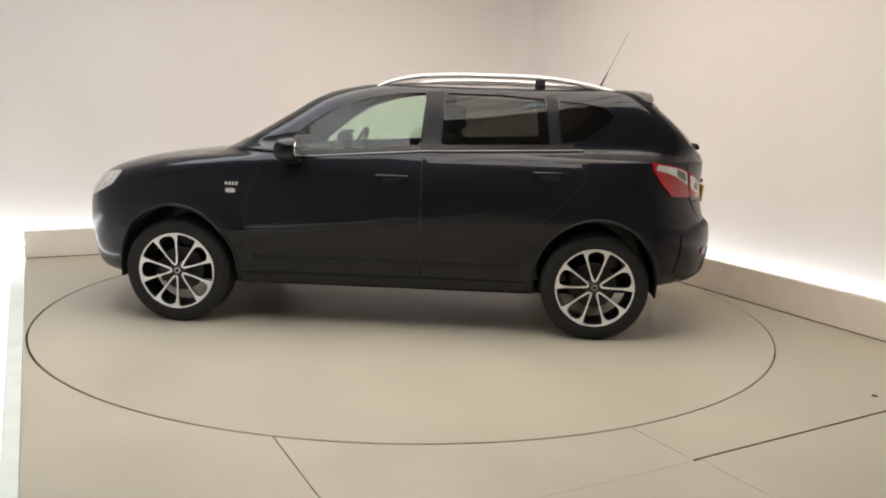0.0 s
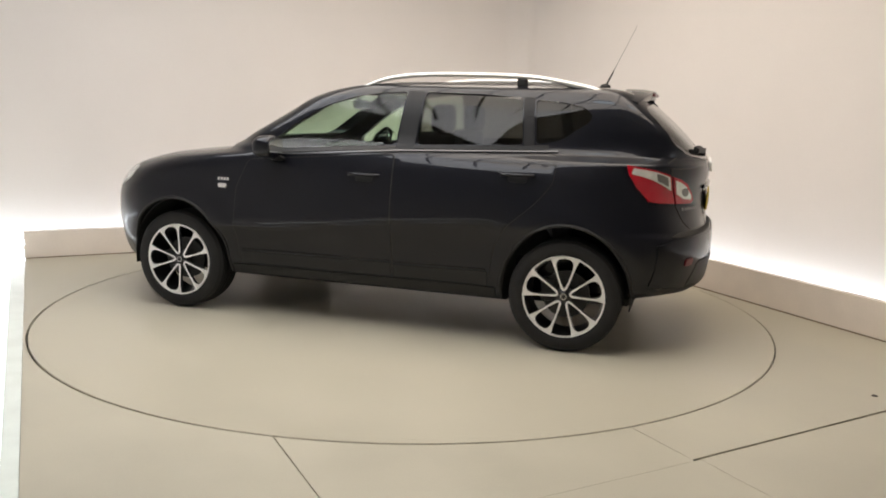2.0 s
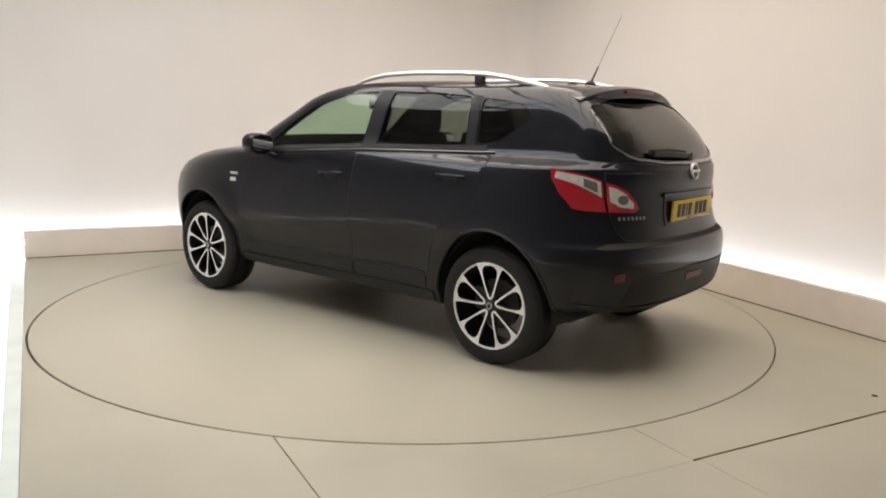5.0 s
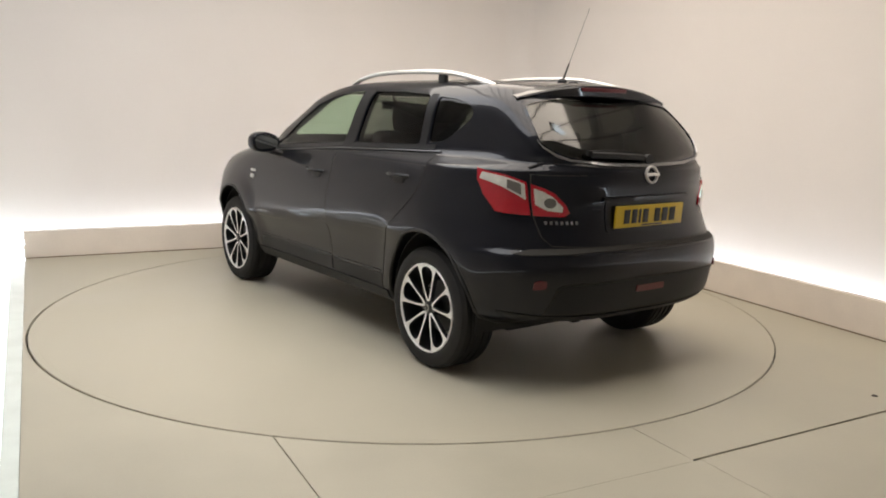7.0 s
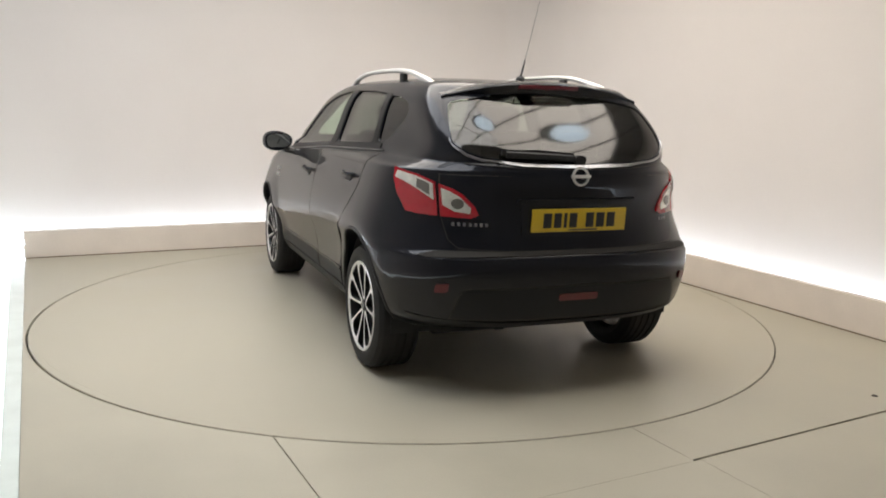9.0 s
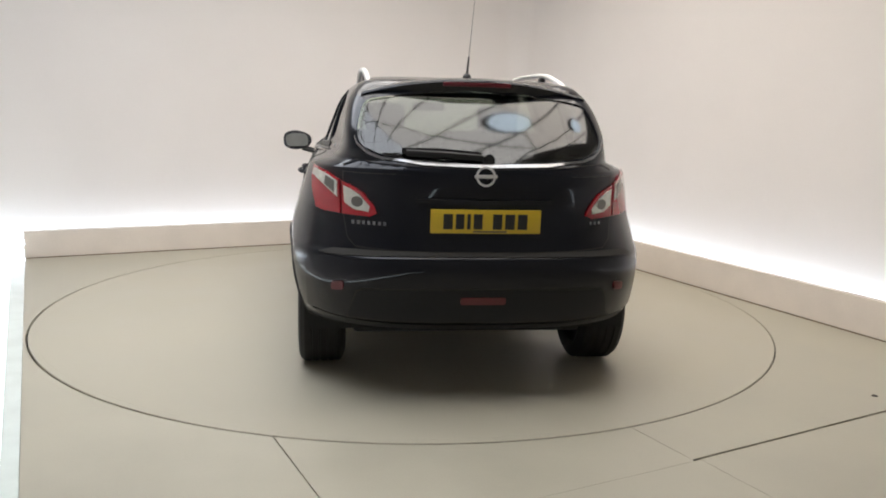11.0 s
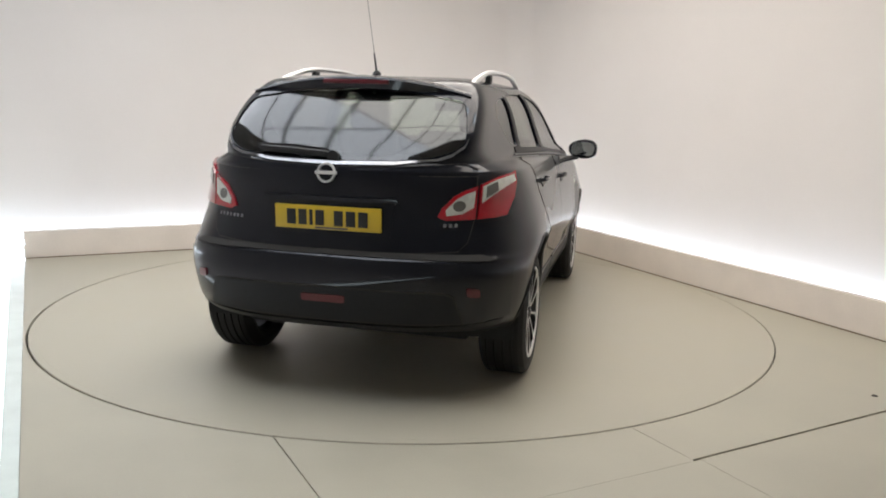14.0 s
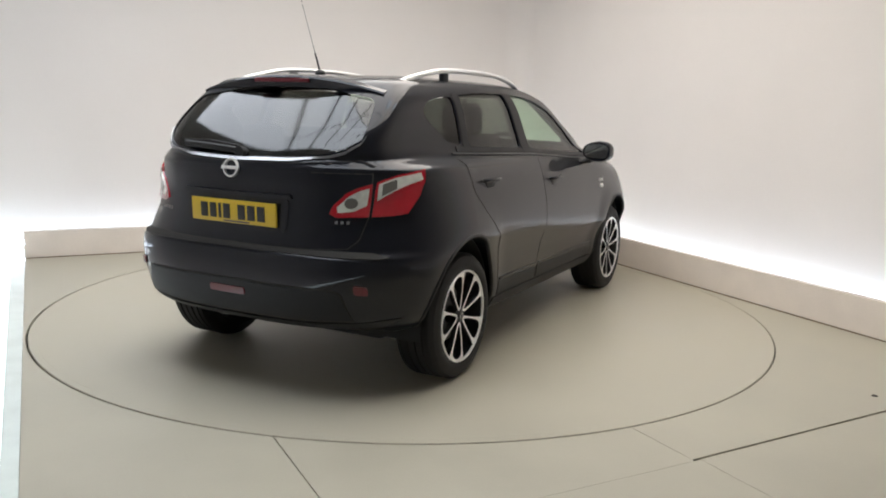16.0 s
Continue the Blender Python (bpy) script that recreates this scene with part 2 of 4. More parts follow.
    sheet([(-0.018, BACK_V), (ru(BACK_V), BACK_V), (ru(-2.8), vj(2.4) - .008), (-0.010, vj(0) - .006)])

    bm = bmesh.new()
    revolve(bm, [(0.001, 0.004), (0.012, 0.004), (0.016, 0.0), (0.001, 0.0)], 14, Matrix.Translation((1.407, -2.636, 0.0)) @ Matrix.Rotation(radians(90), 4, "X"), False)
    part("floor_bolt", bm, M_DARK, floor, "small dark bolt head")

    # low plinth walls round the platform
    bm = bmesh.new()
    slab(bm, (edge_u(2.72), plinth_v(-2.4)), (plinth_u(2.72) + 0.05, plinth_v(2.6)), -0.029, 0.238, 0.05)
    bmesh.ops.bevel(bm, geom=bm.edges[:], offset=0.004, segments=2, affect="EDGES")
    structure("plinth_1", bm, M_PLINTH, "low beige painted upstand along the platform's back edge")
    bm = bmesh.new()
    slab(bm, (plinth_u(BACK_V), BACK_V), (plinth_u(2.715), 2.715), -0.029, 0.251, -0.05)
    bmesh.ops.bevel(bm, geom=bm.edges[:], offset=0.004, segments=2, affect="EDGES")
    structure("plinth_2", bm, M_PLINTH, "low beige painted upstand along the platform's side edge")

    # uneven brown strip along the foot of both upstands
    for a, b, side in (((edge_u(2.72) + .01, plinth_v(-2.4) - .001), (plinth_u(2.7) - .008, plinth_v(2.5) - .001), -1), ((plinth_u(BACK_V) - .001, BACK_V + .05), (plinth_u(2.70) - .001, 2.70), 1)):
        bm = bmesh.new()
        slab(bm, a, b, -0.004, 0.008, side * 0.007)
        structure("foot_strip", bm, M_FOOT, "thin brown strip along the foot of the upstand")


def light_strip(name, lo, hi, mat, label):
    bm = bmesh.new()
    box(bm, lo, hi, 0.003)
    ob = new(name, finish(bm, mat))
    ob.matrix_world = ROOM
    return tagged(ob, label, "light strip", "cove lights")


def build_lights():
    light_strip("led_strip", (-5.2, WALL_V - 0.14, 0.06), (2.75, WALL_V - 0.11, 0.09), M_STRIP, "cool white glowing light strip behind the low upstand")
    light_strip("led_strip", (WALL_U - 0.14, -7.6, 0.06), (WALL_U - 0.11, 2.9, 0.09), M_STRIP, "cool white glowing light strip behind the low upstand")
    bm = bmesh.new()
    e0, e1 = edge_u(3.75), edge_u(-6.5)
    prism(bm, [(e1 - .030, -6.5), (e1 - .200, -6.5), (e0 - .240, 3.75), (e0 - .122, 3.75)], -0.06, -0.016, (0, 1, 2))
    ob = new("led_strip", finish(bm, M_EDGE))
    ob.matrix_world = ROOM
    tagged(ob, "bright white light strip along the platform's open edge", "light strip", "cove lights")
    bm = bmesh.new()
    prism(bm, [(e1 - .002, -6.5), (e1 - .028, -6.5), (e0 - .120, 3.70), (e0 - .002, 3.70)], -0.21, -0.006, (0, 1, 2))
    structure("trim", bm, M_PERSPEX, "pale greenish translucent edging beside the platform")
    # lit cloth panels with thin ribs below them
    for i in range(3):
        u0, u1 = -2.95 + i * 1.6, -2.95 + (i + 1) * 1.6
        ob = tagged(new("ceiling_light"), "warm white glowing cloth panel in the ceiling", "ceiling light", "lit ceiling panels")
        ob.matrix_world = ROOM
        bm = bmesh.new()
        box(bm, (u0 + 0.01, -2.7, CEIL_Z - 0.06), (u1 - 0.01, 1.7, CEIL_Z - 0.04), 0.004)
        part("diffuser", bm, M_GLOWS[i], ob)
        bm = bmesh.new()
        box(bm, (u0, -2.71, CEIL_Z - 0.04), (u1, 1.71, CEIL_Z), 0.004)
        part("frame", bm, M_BEAM, ob, "dark panel frame")
    ribs = [((x - 0.52, -2.6), (x + 1.85, 1.5)) for x in np.arange(-2.35, 2.3, 0.56)]
    for a, b in ribs + [((-2.2, -1.31), (1.4, -2.12))]:
        bm = bmesh.new()
        sweep(bm, [(a[0], a[1], CEIL_Z - 0.10), (b[0], b[1], CEIL_Z - 0.10)], [(-.014, -.02), (.014, -.02), (.014, .02), (-.014, .02)])
        tagged(new("ceiling_rib", finish(bm, M_BEAM)), "thin dark steel rib below the lit ceiling", "beam", "ceiling ribs")
    for u, v in ((0.10, -1.74), (1.05, -1.90)):
        ob = tagged(new("studio_lamp"), "round cool white studio lamp hung under the ceiling", "lamp", "round studio lamps")
        ob.location = ROOM @ Vector((u, v, CEIL_Z - 0.45))
        ob.scale = (0.8, 0.8, 0.9)
        bm = bmesh.new()
        revolve(bm, [(0.001, 0.0), (0.20, 0.0), (0.24, 0.03), (0.24, 0.16), (0.10, 0.24), (0.001, 0.24)], 32, Matrix.Rotation(radians(90), 4, "X"), False)
        part("housing", bm, M_BEAM, ob)
        bm = bmesh.new()
        revolve(bm, [(0.001, -0.012), (0.21, -0.012), (0.21, -0.004), (0.001, -0.004)], 32, Matrix.Rotation(radians(90), 4, "X"), False)
        part("diffuser", bm, M_LAMP, ob, "glowing round diffuser")
        bm = bmesh.new()
        box(bm, (-0.015, -0.015, 0.2), (0.015, 0.015, 0.5))
        part("stem", bm, M_BEAM, ob)


def build_turntable():
    ob = tagged(new("turntable"), "large round beige turntable set flush in the floor", "turntable")
    bm = bmesh.new()
    edge = DISC_R - 0.0412
    revolve(bm, [(0.002, 0.0), (0.8, 0.0), (1.6, 0.0), (edge, 0.0), (edge, -0.029), (0.002, -0.029)], 160, Matrix.Rotation(radians(90), 4, "X"))
    part("disc", bm, M_DISC, ob, sharp=20)
    bm = bmesh.new()
    revolve(bm, [(DISC_R - 0.041, -0.029), (DISC_R - 0.041, 0.0), (DISC_R - 0.003, 0.0), (DISC_R, -0.003), (DISC_R, -0.029)], 160, Matrix.Rotation(radians(90), 4, "X"))
    part("rim", bm, M_DISC, ob, "beige painted rim band of the turntable", 20)
    return ob


# ---- the car: a surface given by its level outlines ----
def curve(points):
    """A smooth monotone curve through (a, b) points."""
    a, b = np.array([p[0] for p in points], float), np.array([p[1] for p in points], float)
    h, d = np.diff(a), np.diff(b) / np.diff(a)
    m = np.zeros(len(a))
    m[0], m[-1] = d[0], d[-1]
    for i in range(1, len(a) - 1):
        if d[i - 1] * d[i] > 0:
            w1, w2 = 2 * h[i] + h[i - 1], h[i] + 2 * h[i - 1]
            m[i] = (w1 + w2) / (w1 / d[i - 1] + w2 / d[i])

    def f(x):
        x = min(max(x, a[0]), a[-1])
        i = min(int(np.searchsorted(a, x, "right")) - 1, len(h) - 1)
        t = (x - a[i]) / h[i]
        return float((1 + 2 * t) * (1 - t) ** 2 * b[i] + t * (1 - t) ** 2 * h[i] * m[i] + t * t * (3 - 2 * t) * b[i + 1] + t * t * (t - 1) * h[i] * m[i + 1])
    return f


TAIL_X = curve([(.245, -.26), (.28, -.40), (.31, -.52), (.34, -.64), (.365, -.72), (.40, -.762), (.50, -.782), (.57, -.790), (.64, -.793), (.69, -.792), (.708, -.785), (.722, -.768), (.736, -.756), (.76, -.749), (.84, -.738),
                (.95, -.736), (1.05, -.748), (1.10, -.744), (1.135, -.722), (1.15, -.700), (1.20, -.659), (1.30, -.562), (1.40, -.451), (1.48, -.350), (1.52, -.285),
                (1.545, -.14), (1.562, .12), (1.575, .55)])
NOSE_X = curve([(.245, 3.18), (.27, 3.32), (.32, 3.375), (.45, 3.40), (.60, 3.41), (.72, 3.405), (.80, 3.385), (.88, 3.335), (.93, 3.28), (.97, 3.20),
                (1.00, 3.10), (1.03, 2.98), (1.055, 2.82), (1.075, 2.63), (1.095, 2.48), (1.12, 2.42), (1.20, 2.275), (1.285, 2.13), (1.36, 2.005),
                (1.435, 1.885), (1.48, 1.78), (1.52, 1.625), (1.545, 1.46), (1.562, 1.18), (1.575, .75)])
HALF_W = curve([(.245, .72), (.265, .79), (.29, .815), (.33, .832), (.40, .845), (.47, .852), (.54, .862), (.60, .879), (.64, .896), (.66, .9045), (.672, .9068), (.70, .9075), (.77, .904), (.85, .894),
                (.95, .874), (1.03, .854), (1.075, .838), (1.10, .826), (1.118, .810), (1.134, .786), (1.15, .766), (1.17, .754), (1.22, .736), (1.30, .707), (1.38, .678), (1.45, .643),
                (1.49, .610), (1.52, .578), (1.545, .525), (1.562, .43), (1.575, .12)])
TAIL_N = curve([(.245, 2.9), (.60, 3.1), (.74, 2.95), (.88, 2.65), (1.06, 2.6), (1.13, 2.9), (1.18, 3.6), (1.30, 4.6), (1.575, 4.6)])
TAIL_L = curve([(.245, .72), (.60, .72), (.74, .75), (.88, .79), (1.05, .8), (1.11, .78), (1.15, .52), (1.20, .38), (1.32, .31), (1.575, .32)])
NOSE_L = curve([(.245, .92), (.9, .92), (1.06, .85), (1.13, .5), (1.22, .36), (1.575, .36)])
NOSE_N = 3.0
END_W = curve([(.245, .72), (.29, .805), (.36, .848), (.46, .876), (.58, .895), (.70, .903), (.80, .900), (.90, .884), (1.0, .861), (1.075, .838), (1.10, .826), (1.118, .810)])   # the same without the crease
CREASE = curve([(.2, .735), (.6, .725), (1.12, .688), (1.6, .642), (2.0, .605), (2.3, .60)])   # height of the flank's crease
DRAW_IN = curve([(.9, 0), (1.105, 0), (1.125, .04), (1.15, .10), (1.20, .115), (1.30, .085), (1.44, .05), (1.575, .03)])
ARCH_A, ARCH_B, ARCH_Z = 0.385, 0.418, 0.338   # half length and height of the wheel arches


def ease(t):
    t = min(1.0, max(0.0, t))
    return t * t * (3 - 2 * t)


def flank(x, z):
    """The half width before the ends are rounded: a rising crease, flared arches, a cabin drawn in towards the tail."""
    fade = ease((z - .42) / .22) if z < .66 else 1 - ease((z - .74) / .26)
    w = HALF_W(z - (CREASE(x) - .672) * fade)
    if z < 1.118:
        w += (END_W(z) - w) * max(ease((.05 - x) / .45), ease((x - 2.75) / .4))
    w *= 1 - DRAW_IN(z) * ease((.75 - x) / 1.35) ** 1.2
    for xw in (0.0, 2.63):
        d = math.hypot((x - xw) / ARCH_A, (z - ARCH_Z) / ARCH_B)
        w += 0.017 * (1 - ease((d - 1.06) / .42)) * (1 - ease((z - .74) / .22)) * ease((z - .28) / .1)
    return w


def spans(z):
    xr, xf = TAIL_X(z), NOSE_X(z)
    k = min(1.0, 0.9 * (xf - xr) / (TAIL_L(z) + NOSE_L(z)))
    return xr, xf, TAIL_L(z) * k, NOSE_L(z) * k


def side_y(x, z):
    """The half width of the body at x and height z."""
    xr, xf, lr, lf = spans(z)
    y = flank(x, z)
    if x < xr + lr:
        n = TAIL_N(z)
        y *= max(0.0, 1 - max(0.0, min(1.0, 1 - (x - xr) / lr)) ** n) ** (1 / n)
    if x > xf - lf:
        y *= max(0.0, 1 - max(0.0, min(1.0, 1 - (xf - x) / lf)) ** NOSE_N) ** (1 / NOSE_N)
    return y


def tail_x(y, z):
    """Where the tail's surface lies at y and height z."""
    xr, xf, lr, lf = spans(z)
    n, x = TAIL_N(z), xr + 0.3 * lr
    for step in range(6):
        r = min(0.999, abs(y) / flank(x, z))
        x += 0.6 * (xr + lr * (1 - (1 - r ** n) ** (1 / n)) - x)
    return x


def nose_x(y, z):
    xr, xf, lr, lf = spans(z)
    r = min(0.999, abs(y) / HALF_W(z))
    return xf - lf * (1 - (1 - r ** NOSE_N) ** (1 / NOSE_N))


def shell(zs, inset=0.0, tail_in=0.0, nose_max=9.0, cap=17, mid=96):
    """A closed solid from level outlines, drawn in by that much."""
    bm = bmesh.new()
    rings = []
    for z in zs:
        xr, xf, lr, lf = spans(z)
        n = TAIL_N(z)
        wide = lambda x: flank(x, z) - inset
        if inset:
            xr, xf = xr + tail_in, min(xf - 0.10, nose_max)
            lf = min(lf, 0.5)
            k = min(1.0, 0.9 * (xf - xr) / (lr + lf))
            lr, lf = lr * k, lf * k
        half = []
        for a in np.linspace(0, math.pi / 2, cap):
            x = xr + lr * (1 - max(0.0, math.cos(a)) ** (2 / n))
            half.append((x, wide(x) * math.sin(a) ** (2 / n)))
        for x in np.linspace(xr + lr, xf - lf, mid)[1:-1]:
            half.append((x, wide(x)))
        for a in np.linspace(math.pi / 2, 0, cap):
            x = xf - lf * (1 - max(0.0, math.cos(a)) ** (2 / NOSE_N))
            half.append((x, wide(x) * math.sin(a) ** (2 / NOSE_N)))
        ring = [bm.verts.new((x, y, z)) for x, y in half]
        ring += [bm.verts.new((x, -y, z)) for x, y in half[-2:0:-1]]
        rings.append(ring)
    m = len(rings[0])
    for p, q in zip(rings, rings[1:]):
        for j in range(m):
            bm.faces.new((p[j], p[(j + 1) % m], q[(j + 1) % m], q[j]))
    bm.faces.new(rings[0][::-1])
    bm.faces.new(rings[-1])
    bmesh.ops.recalc_face_normals(bm, faces=bm.faces)
    return bm


def patch(outline, where, off, thick, step=0.06):
    """A curved sheet that follows the body. where: 1 or -1 (that flank, outline in x, z), 'tail' or 'nose' (outline in y, z)."""
    bm = bmesh.new()
    bm.faces.new([bm.verts.new((p[0], 0, p[1])) for p in outline])
    xs, zs = [p[0] for p in outline], [p[1] for p in outline]
    for lo, hi, ax in ((min(xs), max(xs), 0), (min(zs), max(zs), 2)):
        k = max(1, int((hi - lo) / step))
        for i in range(1, k + 1):
            co, no = [0, 0, 0], [0, 0, 0]
            co[ax], no[ax] = lo + (hi - lo) * i / (k + 1), 1
            bmesh.ops.bisect_plane(bm, geom=bm.verts[:] + bm.edges[:] + bm.faces[:], plane_co=co, plane_no=no, dist=1e-6)
    flat = list(bm.faces)
    first = set(bm.verts)
    bmesh.ops.extrude_face_region(bm, geom=flat, use_keep_orig=True)

    def place(a, z, d):
        e = 0.004
        if where == "tail":
            x = tail_x(a, z)
            n = Vector((-1, (tail_x(a + e, z) - tail_x(a - e, z)) / (2 * e), (tail_x(a, z + e) - tail_x(a, z - e)) / (2 * e))).normalized()
            return Vector((x, a, z)) + n * d
        if where == "nose":
            x = nose_x(a, z)
            n = Vector((1, -(nose_x(a + e, z) - nose_x(a - e, z)) / (2 * e), -(nose_x(a, z + e) - nose_x(a, z - e)) / (2 * e))).normalized()
            return Vector((x, a, z)) + n * d
        y = side_y(a, z)
        n = Vector((-(side_y(a + e, z) - side_y(a - e, z)) / (2 * e), 1, -(side_y(a, z + e) - side_y(a, z - e)) / (2 * e))).normalized()
        q = Vector((a, y, z)) + n * d
        return Vector((q.x, q.y * where, q.z))

    for v in list(bm.verts):
        v.co = place(v.co.x, v.co.z, off if v in first else off - thick)
    outer = set(flat)
    for f in bm.faces:
        f.material_index = 0 if f in outer else 1
    return bm


def pane(name, bm, mat, parent, label):
    """A pane of real thickness that mirrors on its outer face."""
    shift(bm)
    ob = part(name, bm, mat, parent, label)
    ob.data.materials.append(M_PASS)
    ob.visible_shadow = False
    return ob


def mirror_y(bm):
    for v in bm.verts:
        v.co.y = -v.co.y
    bmesh.ops.reverse_faces(bm, faces=bm.faces)
    return bm


def shift(bm):
    """From the rear axle's space to the pivot's."""
    for v in bm.verts:
        v.co += Vector((OFF_X, OFF_Y, 0))
    return bm


WHEEL_X, WHEEL_Z, TYRE_R = 2.63, 0.332, 0.332

FRONT_WIN = [(2.02, 1.105), (1.98, 1.148), (1.80, 1.285), (1.62, 1.395), (1.42, 1.458), (1.22, 1.485), (1.085, 1.492), (1.11, 1.166)]
REAR_WIN = [(0.975, 1.171), (0.965, 1.492), (0.62, 1.488), (0.345, 1.470), (0.31, 1.196)]
QUARTER_WIN = [(0.232, 1.202), (0.262, 1.462), (0.10, 1.45), (-0.03, 1.425), (-0.085, 1.375), (-0.06, 1.335), (0.10, 1.225)]
TAIL_WIN = [(0.30, 1.155), (0.50, 1.178), (0.60, 1.232), (0.585, 1.33), (0.555, 1.43), (0.30, 1.47), (0.0, 1.482)]
TAIL_WIN = TAIL_WIN + [(-y, z) for y, z in TAIL_WIN[-2::-1]] + [(0.0, 1.147)]
SCREEN = [(0.60, 1.17), (0.62, 1.20), (0.50, 1.46), (0.46, 1.475), (-0.46, 1.475), (-0.50, 1.46), (-0.62, 1.20), (-0.60, 1.17)]


def build_body(car):
    zs = sorted(set(np.round(np.concatenate([np.linspace(.245, .32, 7), np.linspace(.32, .56, 9), np.linspace(.56, .78, 24), np.linspace(.78, 1.06, 12), np.linspace(1.06, 1.2, 24),
                                             np.linspace(1.2, 1.5, 16), np.linspace(1.5, 1.575, 10)]), 4)))
    ob = new("body", finish(shell(zs), M_PAINT))
    cz = np.concatenate([np.linspace(.745, 1.0, 6), np.linspace(1.04, 1.2, 8), np.linspace(1.23, 1.53, 10)])

    def cut(bm):
        boolean(ob, new("cutter", finish(bm, M_CABIN)))

    cut(shell(cz, 0.045, 0.06, 2.33, 11, 30))
    for x in (0.0, WHEEL_X):
        for s in (1, -1):
            bm = bmesh.new()
            revolve(bm, [(0.0005, 0.0), (1, 0.0), (1, 0.5), (0.0005, 0.5)], 56, Matrix.Translation((x, 0.56 if s > 0 else -1.06, ARCH_Z)) @ Matrix.Diagonal((ARCH_A, 1, ARCH_B, 1)), False)
            bmesh.ops.remove_doubles(bm, verts=bm.verts, dist=0.002)
            bmesh.ops.recalc_face_normals(bm, faces=bm.faces)
            cut(bm)
    for w, rad in ((FRONT_WIN, .03), (REAR_WIN, .03), (QUARTER_WIN, .03)):
        cut(prism(bmesh.new(), rounded(w, rad), -1.2, 1.2, (0, 2, 1)))
    cut(prism(bmesh.new(), rounded(TAIL_WIN, .06), -1.2, -0.1, (1, 2, 0)))
    cut(prism(bmesh.new(), rounded(SCREEN, .03), 1.3, 3.0, (1, 2, 0)))
    bm = bmesh.new()
    bm.from_mesh(ob.data)
    shift(bm)
    bpy.data.objects.remove(ob)
    return part("body", bm, M_PAINT, car, "glossy dark navy metallic painted body shell", 28)


